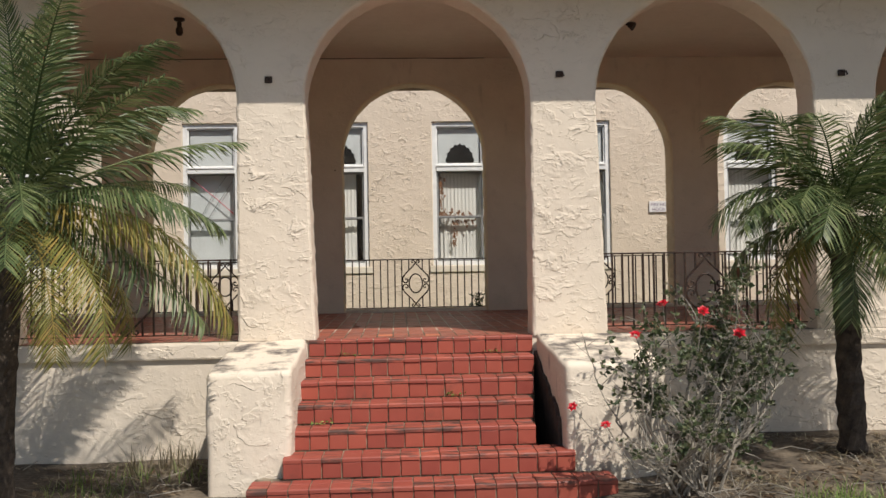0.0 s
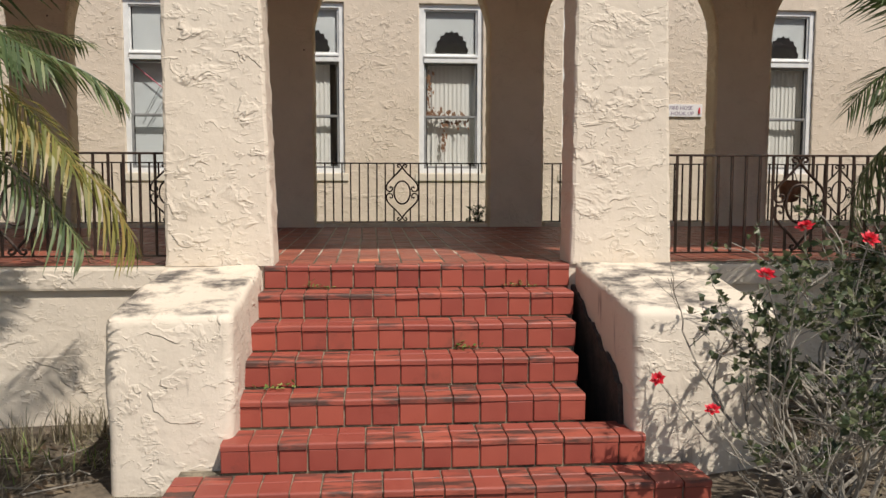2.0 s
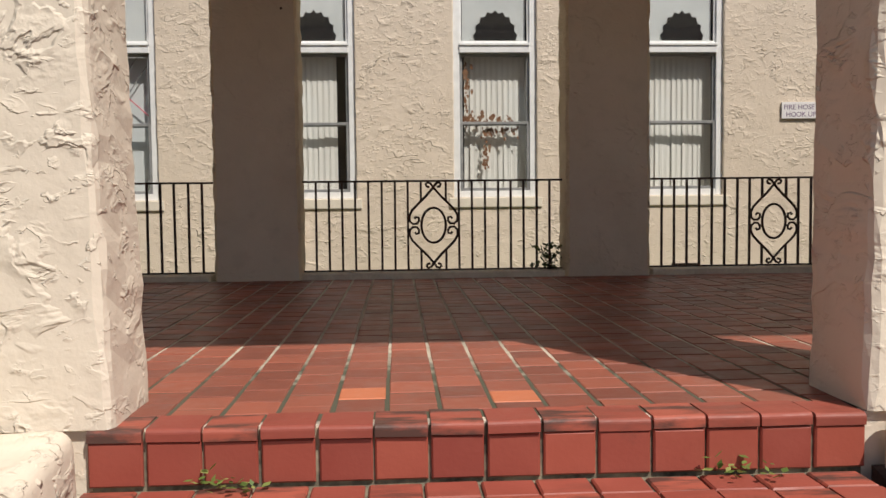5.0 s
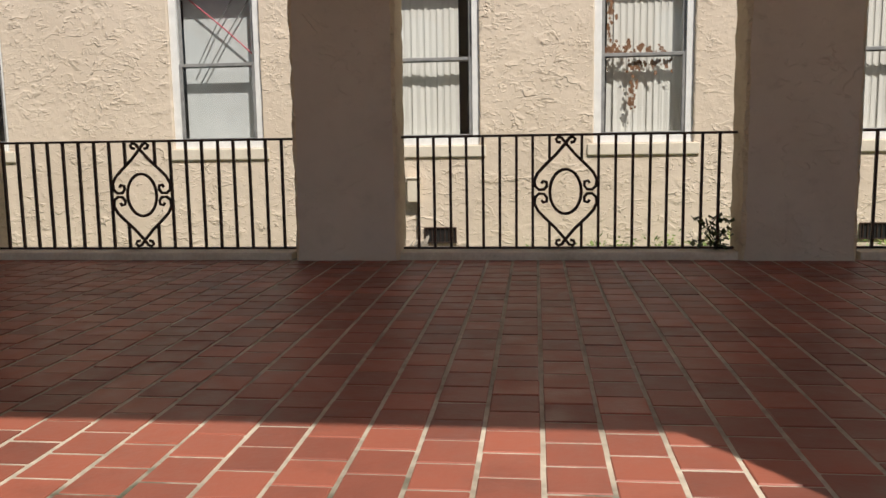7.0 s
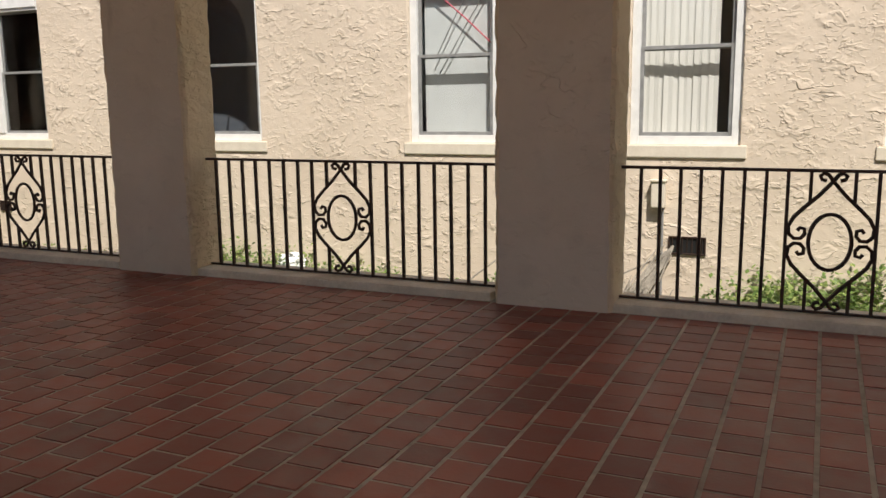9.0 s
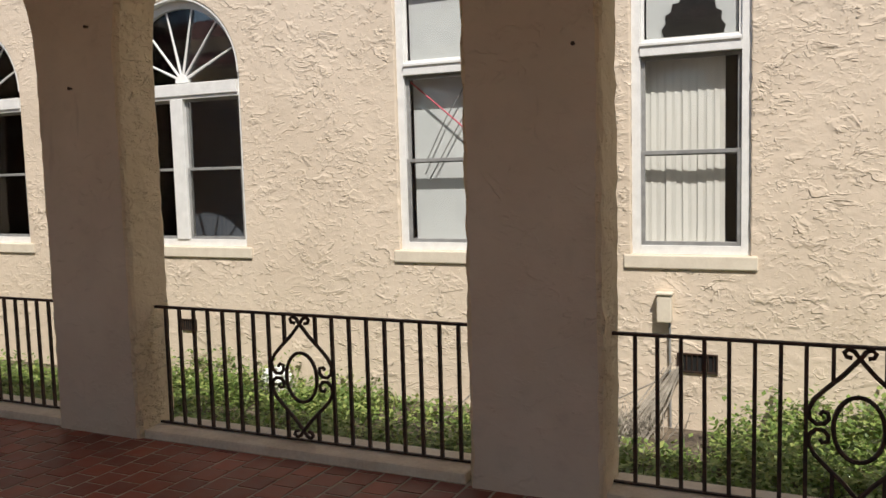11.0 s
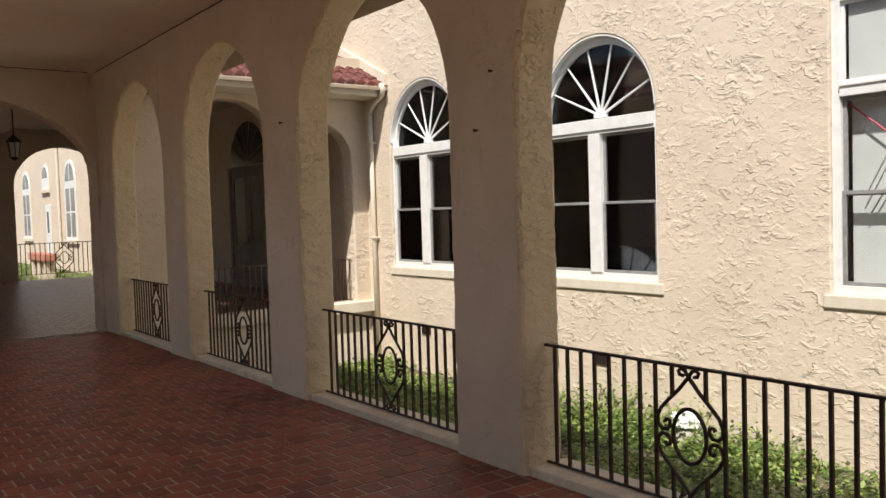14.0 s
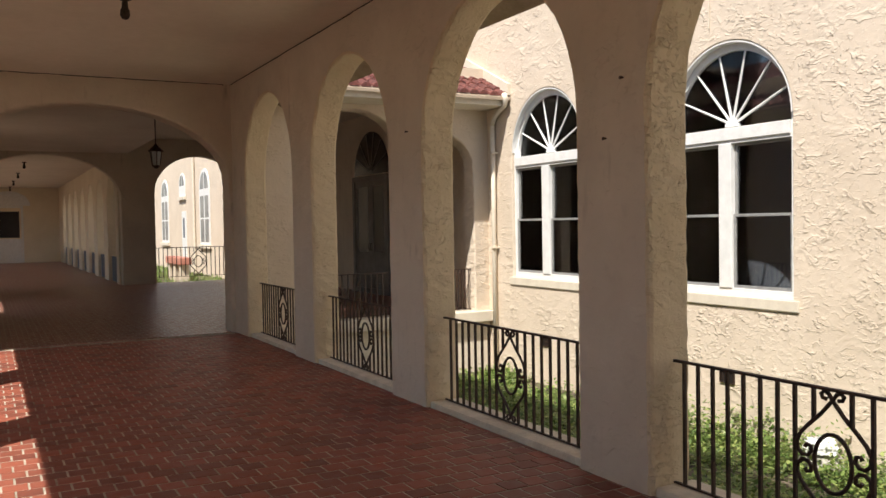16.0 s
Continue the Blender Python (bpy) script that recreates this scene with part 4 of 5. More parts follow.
# ---- rose bush ----
def rose_bush():
    r2 = random.Random(5)
    base = Vector((2.3, 6.45, GROUND + 0.08))
    top = empty("rose_bush", base, "straggly grey rose bush with a few red blooms", "bush")
    wood, leaves = Build(), Build()

    def leaf(p, size):
        d = Vector((r2.uniform(-1, 1), r2.uniform(-1, 1), r2.uniform(-0.5, 0.9))).normalized()
        s = d.cross(Vector((r2.uniform(-1, 1), r2.uniform(-1, 1), r2.uniform(-1, 1)))).normalized() * size * 0.36
        n2 = d.cross(s).normalized() * size * 0.10
        leaves.add([p, p + d * size * 0.4 + s + n2, p + d * size, p + d * size * 0.4 - s + n2, p + d * size * 0.45], [(0, 1, 4), (1, 2, 4), (2, 3, 4), (3, 0, 4)])

    def grow(p, d, r, left, level, green):
        pts = [p.copy()]
        n = r2.randint(5, 8)
        for _ in range(n):
            d = (d + Vector((r2.uniform(-1, 1), r2.uniform(-1, 1), r2.uniform(-0.75, 0.8))) * 0.24).normalized()
            p = p + d * left / n
            if p.z < GROUND + 0.05:
                d.z, p.z = abs(d.z), GROUND + 0.05
            if p.x < 1.36 or p.x > 3.05:
                p.x, d.x = min(max(p.x, 1.36), 3.05), -d.x
            if p.y > 6.85 and p.z < 0.05:
                p.y, d.y = 6.85, -abs(d.y)
            pts.append(p.copy())
        wood.tube(pts, r, 4, r * 0.55)
        if level < 3:
            for _ in range(r2.randint(2, 5) if level else 6):
                q = pts[r2.randint(2, len(pts) - 1)]
                grow(q, (d + Vector((r2.uniform(-1, 1), r2.uniform(-1, 1), r2.uniform(-0.7, 0.9))) * 0.95).normalized(), r * 0.55, left * r2.uniform(0.42, 0.68), level + 1, green)
        elif green:
            for q in pts[1:]:
                for _ in range(r2.choice((0, 0, 1, 1, 2, 3))):
                    leaf(q, r2.uniform(0.028, 0.056))

    for ang, rise, reach, green in ((0.2, 1.6, 1.15, True), (2.9, 1.5, 0.95, True), (2.4, 1.9, 1.05, True), (0.9, 2.3, 1.05, True), (4.2, 2.2, 1.0, True), (5.6, 1.2, 1.15, True),
                                    (3.4, 0.9, 0.6, False), (0.6, 1.2, 1.15, True),
                                    (3.7, 1.3, 0.75, False), (4.7, 1.1, 0.7, False), (5.2, 2.0, 0.8, False), (1.7, 2.2, 0.8, False), (3.1, 2.6, 0.8, False)):
        d = Vector((math.cos(ang), 0.55 * math.sin(ang), rise)).normalized()
        grow(base + Vector((r2.uniform(-0.16, 0.16), r2.uniform(-0.1, 0.1), -0.05)), d, 0.013, reach * 0.88, 0, green)
    under(wood.done("branch_tangle", twig), top)
    under(leaves.done("foliage", rose_leaf), top)
    bloom = Build()
    for ring in range(4):
        for k in range(6):
            a = 1.05 * k + 0.5 * ring
            rr, z, w = 0.012 + 0.010 * ring, 0.034 - 0.008 * ring, 0.020
            c = Vector((rr * math.cos(a), rr * math.sin(a), z))
            t = Vector((-math.sin(a), math.cos(a), 0)) * w
            o2 = Vector((math.cos(a), math.sin(a), 0)) * (0.012 + 0.006 * ring)
            bloom.add([c * 0.4, c + t, c + o2 + Vector((0, 0, 0.008)), c - t], [(0, 1, 2), (0, 2, 3)])
    bm_bloom = bloom.done("bloom", petal, None, "red rose bloom")
    first = True
    for x, y, z, s in ((2.31, 6.26, 0.33, 0.85), (2.60, 6.34, 0.16, 0.95), (1.42, 6.50, -0.36, 0.75), (1.82, 6.25, 0.17, 0.9), (2.05, 6.35, 0.38, 0.85), (1.61, 6.3, -0.46, 0.75)):
        o = bm_bloom if first else new("bloom", bm_bloom.data)
        first = False
        o.matrix_basis = pose(x, y, z, r2.uniform(20, 60), 0, r2.uniform(-50, 50)) @ Matrix.Scale(s * 0.78, 4)
        under(o, top)
        tagged(o, "red rose bloom")
        k = Build().tube([(x, y, z), (x + 0.5 * (2.25 - x) * 0.3, y + 0.05, z - 0.15), (x + (2.25 - x) * 0.35, y + 0.08, z - 0.34)], 0.004, 4).done("stem", twig)
        under(k, top)
    return top


rose_bush()


# ---- grass, weeds and litter ----
def tufts(name, spots, hmin, hmax, width, mat, label, category, lean=0.5, seed=3):
    r2 = random.Random(seed)
    b = Build()
    for x, y, z in spots:
        h = r2.uniform(hmin, hmax)
        a = r2.uniform(0, 6.283)
        dx, dy = math.cos(a), math.sin(a)
        w = width * r2.uniform(0.6, 1.3)
        k = lean * h * r2.uniform(0.3, 1.6)
        px, py = -dy * w, dx * w
        b.add([(x - px, y - py, z), (x + px, y + py, z), (x + px * 0.7 + dx * k * 0.4, y + py * 0.7 + dy * k * 0.4, z + h * 0.6),
               (x - px * 0.7 + dx * k * 0.4, y - py * 0.7 + dy * k * 0.4, z + h * 0.6), (x + dx * k, y + dy * k, z + h)], [(0, 1, 2, 3), (3, 2, 4)])
    ob = solid(name, b.v, b.f, mat)
    return tagged(ob, label, category, kind="stuff")


r3 = random.Random(77)


def court_spots(n, patch):
    out = []
    while len(out) < n:
        x, y = r3.uniform(-12.2, 6.5), r3.uniform(13.15, 17.3)
        k = noise.noise((x * 0.75, y * 0.9, 3.0)) + 0.30 * (y - 15) / 2.2 + (0.25 if x < 2 else -0.25) - (0.35 if x < -7.4 and y > 16.4 else 0.0)
        if -1.95 < x < -0.65 and y > 16.5:
            k -= 0.75
        if -4.1 < x < -3.0 and y > 15.8:
            k -= 0.55
        if k > patch:
            out.append((x, y, COURT - 0.01))
    return out


tufts("court_grass", court_spots(9000, 0.0), 0.05, 0.20, 0.006, grass_blade, "green weedy grass in the court", "grass", 0.6, 3)


def tall(x):
    """How high the weeds of the court stand along the wall."""
    return 0.55 if x < -7.6 else 1.35 if x < -5.3 else 0.9 if x < -0.5 else 1.5 if x < 0.8 else 2.0


def weeds(name, spots, hmax, size, mat, label, seed, per=7, rise=None):
    """Low broad-leaved weeds: stalks with small folded leaves."""
    r2 = random.Random(seed)
    b = Build()
    for x, y, z in spots:
        h = hmax * r2.uniform(0.35, 1.0) * (rise(x) if rise else 1.0)
        lx, ly = r2.uniform(-0.1, 0.1), r2.uniform(-0.1, 0.1)
        for i in range(per):
            s = r2.uniform(0.2, 1.0)
            p = Vector((x + lx * s + r2.uniform(-0.05, 0.05), y + ly * s + r2.uniform(-0.05, 0.05), z + h * s))
            d = Vector((r2.uniform(-1, 1), r2.uniform(-1, 1), r2.uniform(-0.25, 0.7))).normalized() * size * r2.uniform(0.6, 1.4)
            t = d.cross(Vector((0, 0, 1))).normalized() * d.length * 0.33
            b.add([p, p + d * 0.5 + t, p + d, p + d * 0.5 - t], [(0, 1, 2), (0, 2, 3)])
    ob = solid(name, b.v, b.f, mat)
    return tagged(ob, label, "weeds", kind="stuff")


weeds("court_weeds", [s for s in court_spots(4200, 0.25) if not (-1.9 < s[0] < -0.5 and s[1] > 14.8)], 0.40, 0.055, grass_blade, "bushy green weeds along the court wall", 8, 8, tall)
wall_side = []
while len(wall_side) < 1100:
    x, y = r3.uniform(-0.4, 5.0), 17.3 - abs(r3.gauss(0, 0.45))
    if noise.noise((x * 1.1, y * 1.1, 2.0)) > -0.25:
        wall_side.append((x, y, COURT - 0.01))
weeds("tall_weeds", wall_side, 0.36, 0.06, grass_blade, "tall leafy weeds against the stucco wall", 23, 9, tall)
shade = []
while len(shade) < 5200:
    x, y = r3.uniform(-12.0, 4.5), r3.uniform(13.15, 17.0)
    if noise.noise((x * 0.9, y * 0.9, 6.0)) > -0.32 and not (-1.95 < x < -0.65 and y > 16.4):
        shade.append((x, y, COURT - 0.01))
weeds("court_undergrowth", shade, 0.30, 0.06, grass_blade, "dense low undergrowth in the shade of the porch", 19)
weeds("court_creeper", court_spots(5000, -0.05), 0.16, 0.06, grass_blade, "low leafy creeper in the court", 9)


def front_spots(n, x0, x1, y0, y1, patch=-1.0):
    out = []
    while len(out) < n:
        x, y = r3.uniform(x0, x1), r3.uniform(y0, y1)
        if -1.4 < x < 2.3 and y > 6.3 or -1.7 < x < 2.4 and y < 6.4:
            continue
        if noise.noise((x * 1.1, y * 1.1, 8.0)) > patch:
            out.append((x, y, height(x, y) - 0.006))
    return out


tufts("dry_litter", front_spots(9000, -6, 7, 3.6, 8.3, -0.15), 0.01, 0.07, 0.004, dry_grass, "dry straw and leaf litter on the soil", "litter", 3.5, 4)
tufts("front_grass", front_spots(1500, -6, -1.4, 4.5, 7.9, 0.05) + front_spots(700, 2.35, 3.4, 5.2, 6.2, -0.1), 0.04, 0.17, 0.004, grass_blade, "sparse green grass before the porch", "grass", 0.7, 6)
tufts("wall_grass", [(x + r3.uniform(-0.09, 0.09), y + r3.uniform(-0.06, 0.06), height(x, y)) for x, y in ((-1.9, 8.1), (-1.75, 8.2), (-2.1, 7.9)) for _ in range(45)], 0.12, 0.34, 0.005, dry_grass, "dry grass tuft at the foot of the plinth", "grass", 0.5, 7)
weeds("bed_plants", front_spots(900, -4.5, -1.9, 4.4, 6.0, 0.0), 0.26, 0.06, rose_leaf, "dark low plants round the palm", 12)

# fallen leaves and bits of bark
b = Build()
r8 = random.Random(91)
for x, y, z in front_spots(6000, -5, 6.5, 4.2, 8.25, -0.3):
    a, l2 = r8.uniform(0, 6.28), r8.uniform(0.015, 0.05)
    d = Vector((math.cos(a), math.sin(a), r8.uniform(-0.2, 0.4))) * l2
    t = Vector((-math.sin(a), math.cos(a), r8.uniform(-0.3, 0.3))) * l2 * 0.35
    p = Vector((x, y, z + 0.02))
    b.add([p - d, p + t, p + d, p - t], [(0, 1, 2), (0, 2, 3)])
tagged(solid("fallen_leaves", b.v, b.f, leaf_material("fallen_leaf", (0.05, 0.032, 0.02), (0.13, 0.085, 0.05), (0.32, 0.25, 0.16))), "brown fallen leaves strewn on the soil", "leaves", kind="stuff")
b = Build()
for x, y, z in front_spots(160, -4, 6, 5.0, 8.2, -0.3):
    a, l2 = r8.uniform(0, 6.28), r8.uniform(0.12, 0.45)
    b.tube([(x, y, z + 0.015), (x + 0.5 * l2 * math.cos(a), y + 0.5 * l2 * math.sin(a), z + 0.03 + r8.uniform(0, 0.03)), (x + l2 * math.cos(a + 0.2), min(8.3, y + l2 * math.sin(a + 0.2)), z + 0.02)], 0.006, 4, 0.002)
tagged(b.done("fallen_twigs", twig), "thin fallen twigs on the soil", "twigs", kind="stuff")

# plant growing from the joint at a column foot
b = Build()
r4 = random.Random(15)
for _ in range(70):
    p = Vector((1.36 + r4.uniform(-0.12, 0.10), 12.96 + r4.uniform(-0.10, 0.08), r4.uniform(0.02, 0.24)))
    d = Vector((r4.uniform(-1, 0.6), r4.uniform(-1, 1), r4.uniform(-0.2, 0.9))).normalized() * 0.06
    t = d.cross(Vector((0, 0, 1))).normalized() * 0.02
    b.add([p, p + d * 0.5 + t, p + d, p + d * 0.5 - t], [(0, 1, 2), (0, 2, 3)])
for _ in range(5):
    b.tube([(1.40, 12.96, 0.03), (1.38 + r4.uniform(-0.08, 0.04), 12.96 + r4.uniform(-0.05, 0.05), 0.14), (1.36 + r4.uniform(-0.12, 0.06), 12.95, 0.24)], 0.004, 4)
tagged(b.done("seedling", rose_leaf), "leafy seedling growing at a column foot", "plant")


# ---- floor tiles ----
porch_floor = empty("floor_tiling", (0, 10, 0), "red quarry tiles laid in staggered rows with pale joints", "floor", kind="structure")
tile_me = tile_mesh(TILE - 0.012, TILE - 0.009, 0.012, "tile", floor_tile, 0.003)
new_tile_me = tile_mesh(TILE - 0.012, TILE - 0.009, 0.012, "tile", new_tile, 0.003)
REPLACED = [(0.037, 8.756), (0.485, 8.686)]     # two tiles of a brighter clay
rest = Build()
r5 = random.Random(19)
col = -round(12.3 / TILE)
while col * TILE < 9.5:
    x = col * TILE + 0.035
    y = 8.565 + (TILE / 2 if col % 2 else 0.0)
    if col % 2:
        y -= TILE
    while y < 12.78:
        y0, y1 = max(y, 8.555), min(y + TILE, 12.79)
        whole = y1 - y0 > TILE - 0.001
        gap = any(l0 - 0.02 < x < r0 + 0.02 for l0, r0, _, _ in front_open)
        if y1 - y0 > 0.03 and (gap or y0 > FRONT1 - 0.02):
            cy, lift = (y0 + y1) / 2, r5.uniform(-0.0015, 0.0015)
            near = -0.75 < x < 1.5 and cy < 10.2
            if near and whole:
                fresh = any(abs(x - u) < TILE / 2 and abs(cy - w) < TILE / 2 for u, w in REPLACED)
                o = under(new("tile", new_tile_me if fresh else tile_me), porch_floor)
                o.matrix_basis = pose(x, cy, lift, r5.uniform(-0.3, 0.3), r5.uniform(-0.3, 0.3), r5.uniform(-0.4, 0.4))
            else:
                hx, hy, e = (TILE - 0.012) / 2, (y1 - y0 - 0.009) / 2, 0.003
                q = [(x + sx * hx, cy + sy * hy, lift - 0.012) for sx, sy in ((-1, -1), (1, -1), (1, 1), (-1, 1))]
                q += [(x + sx * (hx - e), cy + sy * (hy - e), lift) for sx, sy in ((-1, -1), (1, -1), (1, 1), (-1, 1))]
                rest.add(q, [(0, 1, 5, 4), (1, 2, 6, 5), (2, 3, 7, 6), (3, 0, 4, 7), (4, 5, 6, 7)])
        y += TILE
    col += 1
o = under(rest.done("tiles_far", floor_tile), porch_floor)
tagged(o, kind="stuff")


# small weeds rooted in the joints of the steps
for x, k in ((-0.33, 1), (-0.52, 4), (1.05, 1), (0.62, 3)):
    y, z = 8.42 - TREAD * k + TREAD - 0.02, -RISER * k
    weeds("step_weed", [(x + r5.uniform(-0.05, 0.05), y - r5.uniform(0.0, 0.03), z) for _ in range(6)], 0.07, 0.028, grass_blade, "tiny weeds rooted in the joints of the steps", 60 + k)

# ---- window dressing ----
x = TALL[0]
b = Build().tube([(x - 0.44, WALL + 0.16, 2.50), (x + 0.1, WALL + 0.155, 2.05), (x + 0.46, WALL + 0.16, 1.72)], 0.009, 6)
tagged(b.done("cord", red_plastic), "red cord stretched slantwise behind the glass", "cord")
# two dark tubes stand in for cable shadows that cross the sheet
b = Build().tube([(x + 0.30, WALL + 0.165, 2.56), (x - 0.02, WALL + 0.165, 2.10), (x - 0.28, WALL + 0.165, 1.62)], 0.008, 5)
tagged(b.done("cord", grey_metal), "thin dark tube shaped as a cable shadow on the sheet", "cord")
b = Build().tube([(x + 0.40, WALL + 0.17, 2.42), (x + 0.1, WALL + 0.17, 1.98), (x - 0.25, WALL + 0.17, 1.42)], 0.008, 5)
tagged(b.done("cord", grey_metal), "thin dark tube shaped as a cable shadow on the sheet", "cord")

# peeling brown film on one window
r6 = random.Random(40)
b = Build()
x = TALL[2]
spots = [(-0.40 + abs(r6.gauss(0, 0.05)), r6.uniform(1.62, 2.45)) for _ in range(60)] + [(r6.uniform(-0.42, 0.25), 1.66 + abs(r6.gauss(0, 0.05))) for _ in range(60)]
spots += [(-0.12 + r6.gauss(0, 0.03), r6.uniform(1.0, 1.62)) for _ in range(36)] + [(r6.uniform(-0.1, 0.32), 1.58 - abs(r6.gauss(0, 0.06))) for _ in range(40)]
for u, z in spots:
    n, rr = 6, r6.uniform(0.008, 0.03)
    pts = [(x + u + rr * r6.uniform(0.4, 1.2) * math.cos(1.05 * k), z + rr * r6.uniform(0.6, 1.7) * math.sin(1.05 * k)) for k in range(n)]
    d = r6.uniform(0.0, 0.004)
    b.prism(pts, WALL + 0.118 + d, WALL + 0.120 + d)
tagged(b.done("peeling_film", rust_red), "brown flakes of peeling film on the window glass", "peeling film", kind="stuff")


def drape(x, y, w, z0, z1, seed):
    """A hanging curtain: one cloth in soft folds."""
    r2 = random.Random(seed)
    n, b = 26, Build()
    for z in (z0, (z0 + z1) / 2, z1):
        for i in range(n):
            s = i / (n - 1)
            b.v.append((x - w / 2 + w * s, y + 0.03 * math.sin(s * 26 + seed) + r2.uniform(-0.004, 0.004), z))
    for j in range(2):
        for i in range(n - 1):
            b.f.append((j * n + i, j * n + i + 1, (j + 1) * n + i + 1, (j + 1) * n + i))
    ob = solid("curtain", b.v, b.f, sill_paint, None, "", True)
    ob.modifiers.new("cloth", "SOLIDIFY").thickness = 0.004
    return tagged(ob, "pale curtain gathered at the side of the window", "curtain")


drape(FAN[0] - 0.56, WALL + 0.24, 0.22, 0.45, 2.55, 1)
drape(FAN[1] - 0.46, WALL + 0.24, 0.34, 0.45, 2.55, 2)
# picture frame deep in the dark room
b = Build().box(FAN[0] + 0.70, FAN[0] + 0.74, WALL + 1.55, WALL + 1.59, 1.25, 2.0).box(FAN[0] + 0.74, FAN[0] + 1.3, WALL + 1.55, WALL + 1.59, 1.25, 1.29)
tagged(b.done("inner_frame", white_paint), "white frame on the wall of the dark room", "frame")


# ---- sign ----
sign = empty("wall_sign", (5.63, WALL - 0.02, 1.78), "white sign with purple capital letters on the stucco wall", "sign")
Build().box(-0.315, 0.315, -0.012, 0.012, -0.11, 0.11, 0.003).done("plate", sign_white, sign)
for text, z in (("FIRE HOSE", 0.012), ("HOOK UP", -0.085)):
    cu = bpy.data.curves.new("sign_text", "FONT")
    cu.body, cu.size, cu.extrude, cu.align_x = text, 0.092, 0.001, "LEFT"
    cu.materials.append(sign_ink)
    o = new("lettering", cu)
    o.parent, o.matrix_basis = sign, pose(-0.29 if z > 0 else -0.26, -0.0135, z, 90)
Build().tube([(0.255, -0.014, -0.055), (0.255, -0.014, 0.01), (0.262, -0.014, 0.05)], 0.022, 8, 0.012).done("red_pictogram", petal, sign)


# ---- wall fittings on the court side ----
box_top = empty("meter_box", (-1.15, WALL, 0.16), "small painted utility box with a pipe on the wall", "utility box")
Build().box(-0.07, 0.07, -0.10, 0.0, -0.15, 0.12, 0.012).done("casing", sill_paint, box_top)
Build().box(-0.08, 0.08, -0.115, 0.0, 0.121, 0.14, 0.005).done("cap", sill_paint, box_top)
Build().tube([(0.045, -0.03, -0.15), (0.045, -0.03, -0.7), (0.05, -0.03, -1.2)], 0.012, 8).done("pipe", grey_metal, box_top)


def crawl_vent(x, z):
    v = empty("crawl_vent", (x, WALL, z), "dark slotted vent low in the stucco wall", "vent", "crawl vents of the building")
    # black backing paints in the dark hole; the wall is not cut
    Build().box(-0.18, 0.18, -0.006, 0.02, -0.085, 0.085).done("backing", black, v)
    reveal_frame(Build(), -0.19, 0.19, -0.095, 0.095, 0.016, -0.022, -0.004).done("frame", iron, v)
    for i in range(7):
        Build().box(-0.15 + 0.05 * i - 0.005, -0.15 + 0.05 * i + 0.005, -0.018, -0.007, -0.078, 0.078).done("slat", iron, v)
    return v


v = crawl_vent(-0.85, -0.385)
copy_thing(v, pose(4.02, WALL, -0.35))
for x in (-7.1, -10.9):
    copy_thing(v, pose(x, WALL, -0.345) @ Matrix.Diagonal((0.62, 1, 0.8, 1)))

# grey brush and broken sticks below the vent
b = Build()
r7 = random.Random(52)
for _ in range(300):
    x, y = -1.5 + r7.gauss(0, 0.2), 16.95 + r7.gauss(0, 0.16)
    a, l2 = r7.uniform(0, 6.28), r7.uniform(0.10, 0.30)
    z = COURT + r7.uniform(0, 0.12)
    y = min(y, 17.25)
    b.tube([(x, y, z), (x + 0.4 * l2 * math.cos(a), min(17.3, y + 0.3 * l2 * math.sin(a)), z + l2 * r7.uniform(0.1, 0.9)), (x + 0.9 * l2 * math.cos(a), min(17.3, y + 0.6 * l2 * math.sin(a)), z + l2 * r7.uniform(0.0, 1.0))], 0.005, 4, 0.002)
tagged(b.done("dry_brush", twig), "heap of grey dry sticks against the wall", "brush", kind="stuff")
b = Build()
for x0, y0, x1, y1, z1 in ((-2.1, 16.95, -1.15, 17.26, 0.52), (-3.3, 16.6, -2.7, 17.0, 0.55), (-1.5, 16.7, -1.15, 17.28, 0.62)):
    b = Build().tube([(x0, y0, COURT), ((x0 + x1) / 2, (y0 + y1) / 2, COURT + z1 * 0.55), (x1, y1, COURT + z1)], 0.012, 5, 0.007)
    tagged(b.done("stick", twig), "bare grey stick leaning among the weeds", "stick")


def crumple(name, at, size, mat, label, category, seed):
    bm = bmesh.new()
    bmesh.ops.create_icosphere(bm, subdivisions=4, radius=1)
    for q in bm.verts:
        k = 1 + 0.35 * noise.noise(q.co * 1.7 + Vector((seed, 0, 0))) + 0.16 * abs(noise.noise(q.co * 5 + Vector((0, seed, 0))))
        q.co = Vector((q.co.x * size[0], q.co.y * size[1], max(-0.3, q.co.z) * size[2])) * k
    me = bpy.data.meshes.new(name)
    bm.to_mesh(me)
    bm.free()
    me.materials.append(mat)
    ob = new(name, me)
    ob.location = at
    return tagged(ob, label, category)


# dead palm sheath leaning on the wall below the vent
sheath = empty("dead_palm_sheath", (-1.1, 17.2, COURT), "grey dry palm sheath leaning against the stucco wall", "palm sheath")
rs = random.Random(33)
for k in range(26):
    f = k / 25
    tx, bx = 0.0 + 0.12 * f, -0.40 + 0.24 * f * f + rs.uniform(-0.03, 0.03)
    by = -0.40 + 0.16 * f + rs.uniform(-0.04, 0.04)
    Build().tube([(bx, by, 0.004), ((bx + tx) / 2 + rs.uniform(-0.03, 0.03), by * 0.40, 0.30 + rs.uniform(-0.02, 0.03)), (tx, 0.12, 0.62 + rs.uniform(-0.1, 0.05))], 0.017, 5, 0.006).done("fibre", twig, sheath)
